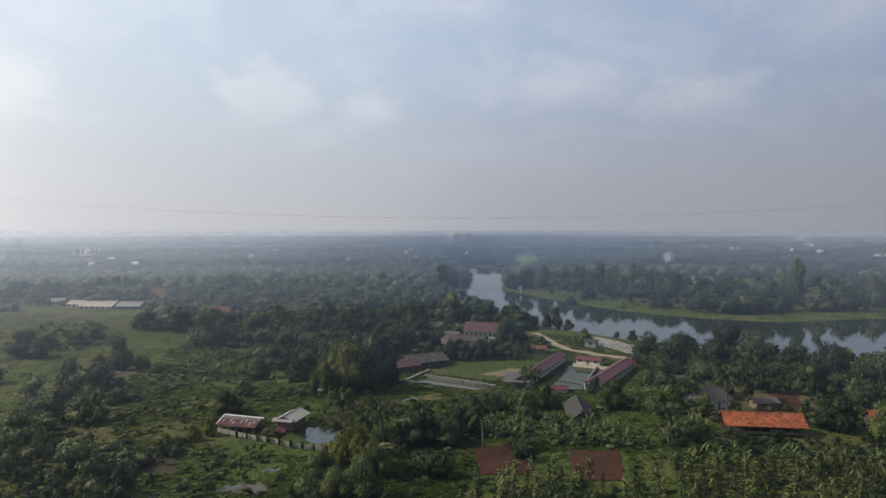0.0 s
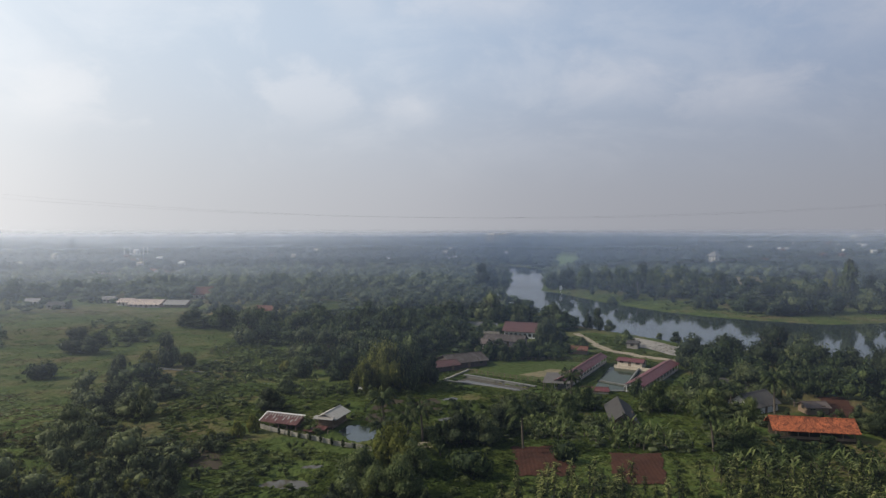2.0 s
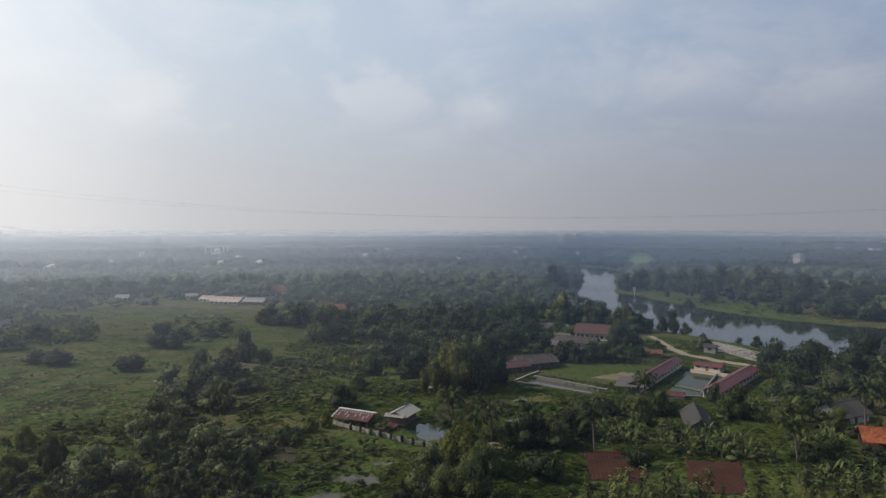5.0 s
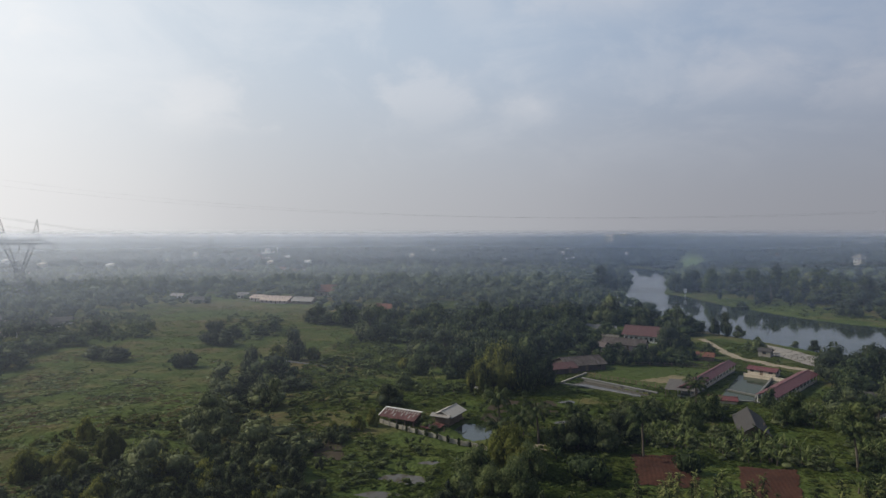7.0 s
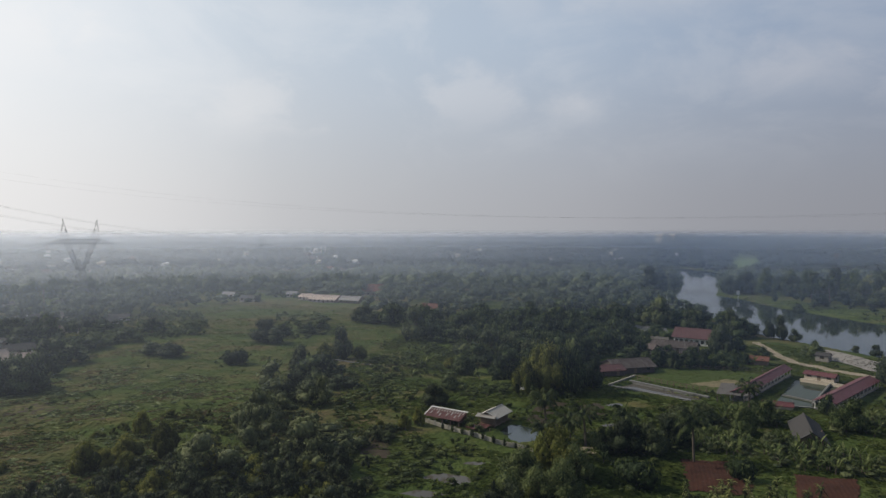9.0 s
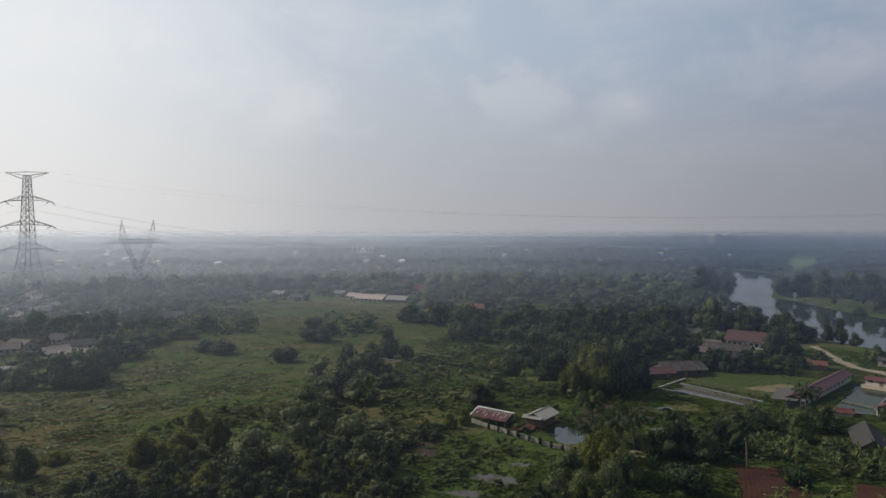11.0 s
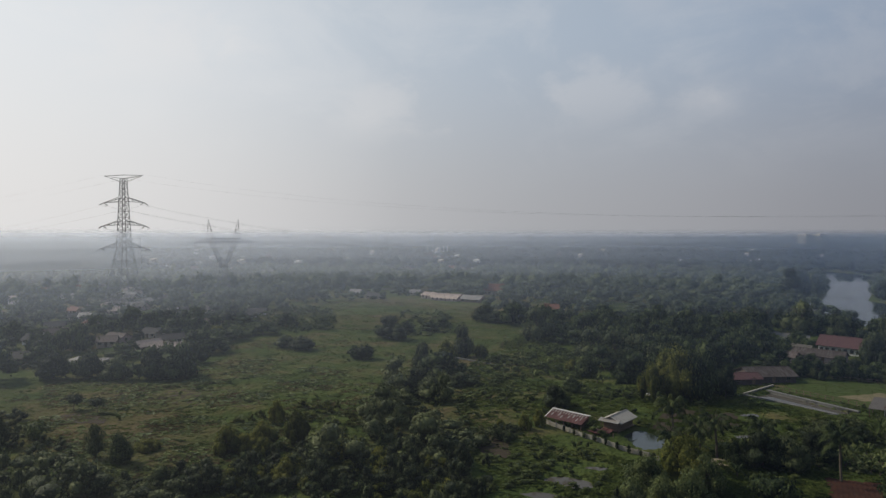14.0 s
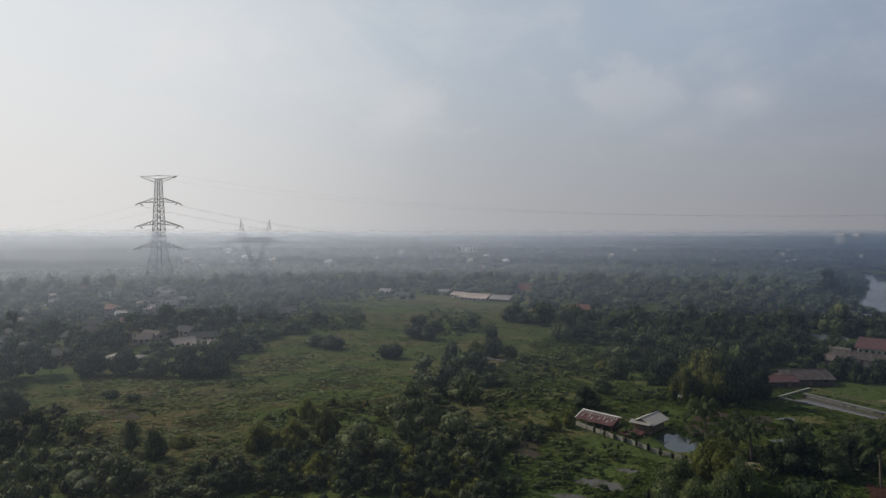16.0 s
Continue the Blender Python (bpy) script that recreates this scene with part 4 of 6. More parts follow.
# ---- banana plants, palms and the young plantation
def blade(length, width, rise, fall, segs=5, cut=0.0):
    """A long arching leaf from the origin along x: two rows of faces folded on the midrib."""
    t = np.linspace(0, 1, segs + 1)
    x, z = length * (t - 0.25 * t * t), rise * t - fall * t * t
    w = width * np.sin(np.pi * np.clip(t * 0.86 + 0.09, 0, 1)) ** 0.7
    left, right = np.stack([x, w, z - 0.12 * w], -1), np.stack([x, -w, z - 0.12 * w], -1)
    v = np.concatenate([left, np.stack([x, 0 * x, z], -1), right])
    n = segs + 1
    i = np.arange(segs)
    return v, np.concatenate([np.stack([i, i + n, i + n + 1, i + 1], -1), np.stack([i + n, i + 2 * n, i + 2 * n + 1, i + n + 1], -1)])


def turned(piece, a, tip=0.0, at=(0, 0, 0)):
    v, q = piece
    v = v @ np.array(Euler((0, -tip, a)).to_matrix()).T + np.array(at)
    return v, q


def banana():
    ob = thing("banana_plant", pose(0, 0, 0), "banana plant with long arching leaves", "banana plant", "banana plants between the houses")
    part("stem", Solid().rod((0, 0, -0.1), (0.03, 0, 0.8), 0.14, 0.1).rod((0.03, 0, 0.8), (0.05, 0, 1.5), 0.1, 0.06), "palm_bark", ob)
    for i in range(10):
        v, q = turned(blade(rng.uniform(1.5, 2.5), rng.uniform(0.14, 0.22), rng.uniform(1.8, 3.6), rng.uniform(1.0, 2.2)), i * 2.4 + rng.uniform(-0.3, 0.3), 0, (0.05, 0, 0.7 + 0.06 * i))
        part("leaf", quads_mesh("leaf", v, q, MAT["banana"]), "banana", ob)
    return ob


def palm():
    ob = thing("coconut_palm", pose(0, 0, 0), "coconut palm with a bare leaning trunk", "palm", "coconut palms")
    s = Solid()
    for i in range(5):
        s.rod((0.05 * i * i * 0.3, 0, 1.2 * i - 0.1), (0.05 * (i + 1) ** 2 * 0.3, 0, 1.2 * i + 1.1), 0.2 - 0.014 * i, 0.186 - 0.014 * i)
    part("trunk", s, "palm_bark", ob)
    for i in range(24):
        length = rng.uniform(2.6, 3.5)
        rise = 5.6 - 6.4 * (i / 24) ** 0.8 + rng.uniform(-0.5, 0.5)
        sag = 0.5 * max(rise, 0.0) + 0.8
        pieces = [blade(length, 0.05, rise, sag)]
        for j in range(13):
            t = 0.14 + 0.068 * j
            at = np.array([length * (t - 0.25 * t * t), 0, rise * t - sag * t * t])
            for side in (1, -1):
                pieces.append(turned(blade(0.85 * math.sin(math.pi * (0.15 + 0.75 * t)), 0.075, -0.15, 0.45, 2), side * 0.95, 0, at))
        v, q = turned(join(pieces), i * 2.4, 0, (0.37, 0, 5.85))
        part("frond", quads_mesh("frond", v, q, MAT["palm"]), "palm", ob)
    return ob


def sapling():
    """A tall young plantation tree: a straight stem with big leaves in whorls."""
    ob = thing("plantation_sapling", pose(0, 0, 0), "young upright plantation tree with big drooping leaves", "sapling", "saplings of the plantation")
    part("stem", Solid().rod((0, 0, -0.1), (0.03, 0.02, 4.1), 0.06, 0.025, 5), "bark", ob)
    out = []
    for i in range(64):
        z = 0.5 + 3.8 * (i / 64) ** 0.8
        r = 1.15 - 0.16 * z
        out.append(turned(blade(rng.uniform(0.45, 0.95) * (0.6 + r), rng.uniform(0.08, 0.16), rng.uniform(0.1, 0.8), rng.uniform(0.3, 0.8), 2), i * 2.4 + rng.uniform(-0.4, 0.4), 0, (0, 0, z)))
    v, q = join(out)
    part("crown", quads_mesh("crown", v, q, MAT["teak"]), "teak", ob)
    return ob


def sow(kinds, places, low=0.8, high=1.25):
    for i, (x, y) in enumerate(places):
        s = rng.uniform(low, high)
        m = pose(x, y, float(height(x, y)), rng.uniform(-4, 4), rng.uniform(-4, 4), rng.uniform(0, 360)) @ Matrix.Diagonal((s, s, s * rng.uniform(0.85, 1.15), 1))
        if i < len(kinds):
            kinds[i].matrix_basis = m
        else:
            copy_thing(kinds[int(rng.integers(len(kinds)))], pose(0, 0, 0)).matrix_basis = m


PALMS = [(-12.1, 136.7), (-4.5, 135.7), (-20.2, 139.3), (7.9, 133.0), (-14, 129), (67, 160), (-19, 128), (44, 132), (94, 133), (98, 131), (58, 163), (75, 168), (22, 170)]
sow([palm(), palm(), palm()], PALMS, 1.05, 1.35)


PARKPALMS = [(102.2, 454.3), (112.8, 463.4), (122.1, 453.0), (140.9, 471.0), (121.2, 517.6), (149.8, 526.2)]
sow([palm()], PARKPALMS, 1.7, 2.2)


def rows_in(poly, gap, shake, n):
    x0, y0, x1, y1 = min(p[0] for p in poly), min(p[1] for p in poly), max(p[0] for p in poly), max(p[1] for p in poly)
    gxs, gys = np.meshgrid(np.arange(x0, x1, gap), np.arange(y0, y1, gap))
    x, y = gxs.ravel() + rng.normal(0, shake, gxs.size), gys.ravel() + rng.normal(0, shake, gxs.size)
    ok = inside(poly, x, y)
    pts = list(zip(x[ok], y[ok]))
    rng.shuffle(pts)
    return [(float(p), float(q)) for p, q in pts[:n]]


BANANAS = [[(3, 138), (11, 150), (18, 150), (20, 138)], [(20, 134), (22, 150), (27, 150), (42, 140), (40, 131)], [(46, 139), (48, 148), (56, 150), (56, 139)],
           [(40, 123), (54, 131), (58, 127), (80, 126), (95, 132), (95, 121), (60, 118), (40, 119)], [(14, 160), (18, 176), (30, 176), (28, 162)], [(36, 160), (40, 176), (50, 178), (48, 160)]]
spots = [p for poly, n in zip(BANANAS, (36, 56, 26, 84, 30, 26)) for p in rows_in(poly, 1.9, 0.7, n)]
spots += [(-74.3, 179.2), (-73, 180.5), (-69, 200.7), (-67.6, 201.5), (-70, 202), (-50.6, 207), (-49.2, 208), (-48.2, 189.3), (-47, 190.5), (-46, 172), (-44, 176), (-50, 178), (-66, 186), (-40, 170), (-38, 176), (-63, 158), (-22, 120), (-24, 117), (-8, 128), (-6, 126), (28, 232), (32, 236), (-16, 150)]
sow([banana() for _ in range(5)], spots, 0.72, 1.15)
PLANTATION = [(-3, 90), (4, 106), (10, 113), (22, 114), (34, 110), (41, 118), (96, 120), (100, 92)]
sow([sapling() for _ in range(6)], rows_in(PLANTATION, 2.3, 0.9, 330), 0.6, 1.4)


# ---- rough grass, weeds and low scrub
def tufts(name, x, y, size, material, label, blades=3):
    n = len(x)
    z = height(x, y)
    p = np.repeat(np.stack([x, y, z - 0.05], -1), blades, 0) + rng.normal(0, 0.25, (n * blades, 3)) * np.array([1, 1, 0])
    a, s = rng.uniform(0, math.tau, len(p)), size * rng.uniform(0.5, 1.5, len(p))
    u = np.stack([np.cos(a), np.sin(a), 0 * a], -1)
    lean = rng.normal(0, 0.8, (len(p), 3)) * np.array([1, 1, 0])
    up_ = np.array([0, 0, 0.42]) + lean
    half = (s * 1.3)[:, None]
    v = np.stack([p - u * half, p + u * half, p + u * half * 0.6 + up_ * s[:, None], p - u * half * 0.6 + up_ * s[:, None] * 0.9], 1).reshape(-1, 3)
    tagged(new(name, quads_mesh(name, v, np.arange(len(v)).reshape(-1, 4), MAT[material])), label, "grass", kind="stuff")


def clumped(x, y, size, cut):
    ok = wiggle(x, y, size, 4.0) + 0.5 * wiggle(x, y, size * 0.3, 9.0) > cut
    return x[ok], y[ok]


x, y = clumped(*dust(MEADOW, 46000), 9.0, -0.9)
tufts("meadow_grass", x, y, 0.22, "dry_grass", "rough tufted meadow grass", 2)
x, y = clumped(*dust(LEA, 40000), 7.0, -0.4)
tufts("lea_grass", x, y, 0.34, "grass", "tall weeds and grass of the wet lea")
x, y = clumped(*dust(MEADOW, 14000), 16.0, 0.5)
tufts("dry_weeds", x, y, 0.38, "dry", "patches of dry brown weeds")
x, y = clumped(*dust(YARD, 30000), 6.0, -0.35)
ok = ~inside(LAWN, x, y)
x, y = x[ok], y[ok]
tufts("yard_weeds", x, y, 0.45, "grass", "weeds and grass between the houses and ponds")
x, y = dust(SHOREGRASS, 260)
wood("bank_shrubs", (x, y), mid_kinds, "shrub", 1.8, 4.5, "reeds and low shrubs along the river bank")
x, y = dust(SHOREGRASS, 5000)
tufts("shore_grass", x, y, 0.5, "shrub", "grass of the river bank")
x, y = dust([(-165, 40), (-200, 96), (-160, 62), (-70, 82), (-45, 104), (-22, 104), (-20, 60)], 14000)
tufts("front_grass", x, y, 0.3, "grass", "rough grass at the near edge of the meadow", 2)
x, y = dust(GLADE, 5000)
tufts("glade_grass", x, y, 0.5, "grass", "tall weeds in the glade")
x, y = dust(CROPS, 9000)
tufts("crop_weeds", x, y, 0.4, "grass", "weeds between the crops", 2)
scrub = [low_kind(1, 26, 0.14, 2) for _ in range(6)]
x, y = clumped(*dust(LEA, 2100), 11.0, -0.15)
wood("lea_scrub", (x, y), [low_kind(1, 34, 0.085, 2) for _ in range(8)], "shrub", 1.5, 3.2, "low scrub in the wet lea")
x, y = clumped(*dust(MEADOW, 16000), 5.0, 0.25)
tufts("meadow_tussocks", x, y, 0.4, "grass", "rough green tussocks in the meadow")
x, y = clumped(*dust(LEA, 1100), 8.0, -0.1)
wood("weed_mounds", (x, y), scrub, "shrub", 0.7, 2.0, "lumpy mounds of weeds in the wet lea")
x, y = clumped(*dust(MEADOW, 700), 14.0, 0.45)
wood("meadow_scrub", (x, y), scrub, "grass", 0.9, 2.0, "low scrub in the meadow")
x, y = rng.uniform(-75, 0, 260), rng.uniform(68, 104, 260)
ok = inside(FRONT, x, y) & (np.abs(x + 33) > 9)
fine_kinds = [low_kind(3, 78, 0.066, 2) for _ in range(8)]
shrub_kinds = [low_kind(2, 50, 0.075, 2) for _ in range(6)]
corner_x, corner_y = dust([(-201.0, 95.2), (-175.7, 98.8), (-135.3, 87.7), (-102.9, 77.0), (-86.3, 83.3), (-89.0, 99.0), (-81.7, 107.1), (-63.2, 82.7), (-114.2, 53.8)], 320)
wood("corner_thicket", (corner_x, corner_y), fine_kinds, "leaf_dark", 2.2, 3.6, "dark overgrown thicket at the near edge of the meadow")
under_x, under_y = [], []
for poly, n in zip(BANANAS, (18, 26, 12, 30, 14, 14)):
    px_, py_ = dust(poly, n * 2)
    under_x.append(px_)
    under_y.append(py_)
wood("banana_undergrowth", (np.concatenate(under_x), np.concatenate(under_y)), shrub_kinds, "leaf_dark", 1.7, 3.2, "dense undergrowth between the banana plants")
slope_x, slope_y = dust([(-107, 101), (-113, 134), (-91, 137), (-65, 112), (-59, 89), (-81, 77)], 110)
wood("meadow_bushes", (slope_x, slope_y), fine_kinds, "leaf_yellow", 1.5, 3.0, "olive-yellow bushes on the near side of the meadow")
yard_x, yard_y = dust([(42, 125), (45, 139), (58, 138.5), (75, 136), (97, 140), (102, 126)], 130)
wood("garden_thicket", (yard_x, yard_y), shrub_kinds, "leaf", 2.0, 3.6, "garden shrubs in front of the pavilion")
yard_x, yard_y = dust([(54, 148), (56, 172), (84, 172), (100, 158), (98, 140), (82, 141), (77, 149)], 90)
ok_ = ~inside(YARD_GAP, yard_x, yard_y)
wood("backyard_thicket", (yard_x[ok_], yard_y[ok_]), fine_kinds, "leaf_dark", 3.4, 5.0, "overgrown trees and shrubs behind the pavilion")
yard_x, yard_y = dust(PLANTATION, 170)
wood("plantation_undergrowth", (yard_x, yard_y), shrub_kinds, "leaf_dark", 1.5, 3.2, "low growth between the saplings")
garden = [(hx + r_ * math.cos(a_), hy + r_ * math.sin(a_)) for hx, hy, *_ in VILLAGE + MORE for a_, r_ in zip(rng.uniform(0, 6.28, 5), rng.uniform(6.5, 12, 5))]
garden = [p for p in garden if not inside(MEADOW, *p) and min(math.hypot(p[0] - h[0], p[1] - h[1]) for h in VILLAGE + MORE) > 6.0]
wood("village_gardens", (np.array([p[0] for p in garden]), np.array([p[1] for p in garden])), mid_kinds, "leaf_dark", 3.2, 6.0, "garden trees and hedges between the village houses")
for zone, n_, tall_ in ((CROPS, 200, 1.0), (GLADE, 90, 1.1), (YARD, 200, 0.9)):
    zone_x, zone_y = dust(zone, n_)
    clear = ~inside(LAWN, zone_x, zone_y) & (edge_distance(BASIN, zone_x, zone_y) < -4) & ~inside(PAVED, zone_x, zone_y)
    wood("low_weeds", (zone_x[clear], zone_y[clear]), scrub, "shrub", tall_, 2.2, "low leafy weeds between the plots")
x_, y_ = dust(LAWN, 9000)
tufts("lawn_grass", x_, y_, 0.2, "grass", "uneven short grass of the lawn", 2)
bare = rng.random(len(x)) < 0.3
wood("olive_scrub", (x[ok & bare], y[ok & bare]), fine_kinds, "leaf_yellow", 3.4, 4.4, "olive-green thicket at the edge of the wet lea")
ok &= ~bare
wood("front_scrub", (x[ok], y[ok]), fine_kinds, "leaf_dark", 4.0, 4.8, "dark thicket at the edge of the wet lea")

strip_x, strip_y = dust([(-94.4, 158.0), (-99.7, 180.2), (-81.7, 156.7), (-61.5, 125.4), (-52.5, 119.5), (-41.1, 99.9), (-50.0, 95.8), (-63.4, 114.5), (-84.5, 142.7)], 240)
strip_kind = rng.random(len(strip_x)) < 0.55
wood("strip_thicket", (strip_x[strip_kind], strip_y[strip_kind]), fine_kinds, "leaf_dark", 2.5, 3.6, "dark thicket of young trees between meadow and lea")
wood("strip_thicket", (strip_x[~strip_kind], strip_y[~strip_kind]), fine_kinds, "shrub", 2.0, 3.2, "green thicket of shrubs between meadow and lea")
front_x, front_y = dust([(-90.9, 72.1), (-90.3, 85.8), (-79.9, 101.1), (-70.1, 113.7), (-57.2, 115.1), (-47.6, 106.8), (-42.4, 99.4)], 330)
front_kind = rng.random(len(front_x))
for low_, high_, leaf_, tall_ in ((0.0, 0.62, "leaf_dark", 3.6), (0.62, 0.84, "leaf", 3.0), (0.84, 1.0, "leaf_yellow", 3.0)):
    pick_ = (front_kind >= low_) & (front_kind < high_)
    wood("front_thicket", (front_x[pick_], front_y[pick_]), fine_kinds, leaf_, tall_, 4.2, "dense thicket on the near side of the lea")
hedge_x, hedge_y = dust([(-60.9, 125.6), (-52.5, 136.2), (-49.5, 126.7), (-55.5, 118.1)], 60)
wood("lea_hedge", (hedge_x, hedge_y), fine_kinds, "leaf_dark", 2.2, 3.0, "dark hedge beside the bare earth")
band_x, band_y = dust([(-188.2, 313.0), (-160.0, 318.9), (-123.5, 254.5), (-127.7, 242.2), (-137.8, 238.8)], 150)
wood("meadow_shrubs", (band_x, band_y), shrub_kinds, "shrub", 2.2, 4.4, "green shrubs in a band across the far meadow")
band_x, band_y = dust([(-204.2, 194.5), (-243.3, 231.8), (-250.7, 297.7), (-223.5, 303.4), (-180.6, 249.4), (-186.9, 221.9)], 260)
wood("meadow_shrubs", (band_x, band_y), shrub_kinds, "shrub", 2.6, 5.0, "green shrubs along the village side of the meadow")

NEAR_MEADOW = [(-184.4, 117.0), (-175.2, 155.4), (-154.3, 175.4), (-119.9, 171.0), (-86.3, 141.8), (-64.4, 114.1), (-63.4, 90.2), (-109.5, 69.2)]
for seed_, cut_, leaf_, tall_, n_, words in ((4.0, 0.0, "shrub", 0.42, 13000, "rank green weeds on the near side of the meadow"), (11.0, 0.35, "leaf", 0.5, 11000, "dark leafy weeds on the near side of the meadow"), (23.0, 0.3, "dry", 0.4, 12000, "dry brown weeds on the near side of the meadow")):
    weed_x, weed_y = dust(NEAR_MEADOW, n_)
    ok_ = wiggle(weed_x, weed_y, 7.0, seed_) + 0.6 * wiggle(weed_x, weed_y, 2.6, seed_ * 2) > cut_
    tufts("meadow_weeds", weed_x[ok_], weed_y[ok_], tall_, leaf_, words)

# ---------------------------------------------------------------- patches of soil, sand and stone that lie on the ground
def patch(name, poly, material, lift, cell, label, category, furrow=0.0):
    x0, y0, x1, y1 = min(p[0] for p in poly), min(p[1] for p in poly), max(p[0] for p in poly), max(p[1] for p in poly)
    xs, ys = np.arange(x0 - cell, x1 + cell, cell), np.arange(y0 - cell, y1 + cell, cell)
    X, Y = np.meshgrid(xs, ys)
    keep = edge_distance(poly, X[:-1, :-1] + cell / 2, Y[:-1, :-1] + cell / 2) > 0.35 * wiggle(X[:-1, :-1], Y[:-1, :-1], 2.0) + 0.2 * wiggle(X[:-1, :-1], Y[:-1, :-1], 0.7)
    i = (np.arange(len(ys) - 1)[:, None] * len(xs) + np.arange(len(xs) - 1)[None])[keep]
    v = np.stack([X, Y, height(X, Y) + lift + 0.05 * wiggle(X, Y, 0.9) + furrow * np.sin(X * 8.4)], -1).reshape(-1, 3)
    me = quads_mesh(name, v, np.stack([i, i + 1, i + len(xs) + 1, i + len(xs)], -1), MAT[material])
    structure(name, me, None, label, category)


for poly, label in zip(SOILS, ("ploughed red soil plot", "ploughed red soil plot", "bare red earth beside the pavilion")):
    patch("soil_plot", poly, "red_soil", 0.16, 0.2, label, "ground", 0.03)
patch("soil_plot", [(-56, 124.5), (-54.5, 129.5), (-49.5, 126.5), (-46.5, 118), (-51, 116.5)], "mud_soil", 0.1, 0.5, "bare brown earth in the lea", "ground")
patch("mud_flat", MUD, "mud_soil", 0.04, 0.8, "brown mud of the marsh", "ground")
x, y = rng.uniform(min(p[0] for p in MUD), max(p[0] for p in MUD), 3000), rng.uniform(min(p[1] for p in MUD), max(p[1] for p in MUD), 3000)
ok = inside(MUD, x, y)
x, y = clumped(x[ok], y[ok], 3.0, 0.1)
tufts("marsh_grass", x, y, 0.4, "grass", "tufts of marsh grass on the mud")
patch("track", [(-15.0, 132.6), (-12.9, 135.6), (-8.0, 137.9), (-7.8, 134.6), (-11.9, 131.3)], "sand", 0.15, 0.4, "short stretch of pale sandy track", "road")
patch("track", TRACK, "sand", 0.12, 0.5, "pale sandy track behind the basin", "road")
patch("embankment", EMBANKMENT, "stone", 0.25, 0.6, "pale stony embankment beside the river", "ground")
patch("lawn", LAWN, "lawn", 0.03, 0.8, "short green lawn beside the channel", "ground")
patch("bare_ground", [(10.4, 202.2), (16, 206), (21.2, 210.7), (30, 209), (24.3, 200.5), (16.5, 199)], "dry_soil", 0.06, 0.6, "bare sandy patch in the lawn", "ground")
patch("bare_ground", [(-150, 94), (-140, 95), (-134, 98), (-138, 102), (-148, 101)], "mud_soil", 0.06, 0.7, "bare brown patch in the meadow", "ground")


patch("yard", [(-9, 329), (7, 317), (6.9, 296), (-3.6, 309)], "concrete", 0.08, 1.6, "grey concrete yard behind the school", "yard")
patch("bare_ground", [(-178, 129), (-150, 132), (-128, 137), (-113, 133), (-116, 123), (-146, 116), (-172, 119)], "mud_soil", -0.02, 0.5, "patchy brown soil showing through the meadow", "ground")
rubble = Solid()
for _ in range(480):
    cx_, cy_ = rng.uniform(56, 73), rng.uniform(237, 276)
    if edge_distance(EMBANKMENT, np.array([cx_]), np.array([cy_]))[0] > 0.5:
        v_, q_ = cube_ball(1)
        r_ = rng.uniform(0.1, 0.42)
        rubble.add([(cx_ + r_ * a * rng.uniform(0.7, 1.2), cy_ + r_ * b * rng.uniform(0.7, 1.2), 0.3 + 0.7 * r_ * c) for a, b, c in v_], [tuple(int(i) for i in q) for q in q_])
tagged(new("rubble", rubble.mesh("rubble", MAT["stone"])), "pale broken stones heaped on the embankment", "stones", kind="stuff")
for park_plot in ([(147, 552), (166, 552), (189, 620), (179, 655)], [(188, 545), (231, 575), (262, 661), (226, 661)], [(185, 410), (222, 430), (274, 535), (248, 515)], [(106, 548), (122, 530), (138, 600), (118, 607)]):
    patch("bare_ground", park_plot, "dry_soil", 0.1, 3.0, "dry tan clearing in the park", "ground")
rise_edge = [(89, 862), (103, 850), (115, 868), (124, 905), (131, 960), (146, 1030), (152, 1100), (163, 1180), (158, 1235), (144, 1250), (134, 1210), (126, 1130), (112, 1050), (106, 980), (95, 920)]
rise = Solid().add([(x, y, 0.6 + 0.004 * (y - 850)) for x, y in rise_edge], [tuple(range(len(rise_edge)))])
structure("grass_slope", rise, "pale_grass", "bright green grass slope beyond the river's end", "ground")


# ---------------------------------------------------------------- houses
def gable(w, d, wall, ridge, over=0.5, thick=0.12, lift=0.0):
    """The two roof slopes of a house whose ridge runs along x."""
    drop = over * (ridge - wall) / (d / 2)
    x, y = w / 2 + over, d / 2 + over
    front = Solid().slab((-x, -y, wall - drop + lift), (x, -y, wall - drop + lift), (x, 0, ridge + lift), (-x, 0, ridge + lift), thick)
    back = Solid().slab((-x, 0, ridge + lift), (x, 0, ridge + lift), (x, y, wall - drop + lift), (-x, y, wall - drop + lift), thick)
    cap = Solid()
    cap.slab((-x, -0.22, ridge + lift - 0.02), (x, -0.22, ridge + lift - 0.02), (x, 0, ridge + lift + 0.09), (-x, 0, ridge + lift + 0.09), 0.05)
    cap.slab((-x, 0, ridge + lift + 0.09), (x, 0, ridge + lift + 0.09), (x, 0.22, ridge + lift - 0.02), (-x, 0.22, ridge + lift - 0.02), 0.05)
    return front, back, cap


def walls(w, d, wall, ridge):
    """The four walls and both gables, as one shell 0.15 m thick at the foot."""
    s = Solid()
    p = [(-w / 2, -d / 2), (w / 2, -d / 2), (w / 2, d / 2), (-w / 2, d / 2)]
    v = [(*q, -0.3) for q in p] + [(*q, wall) for q in p] + [(-w / 2, 0, ridge - 0.16), (w / 2, 0, ridge - 0.16)]
    return s.add(v, [(0, 1, 5, 4), (2, 3, 7, 6), (1, 2, 6, 9, 5), (3, 0, 4, 8, 7)])


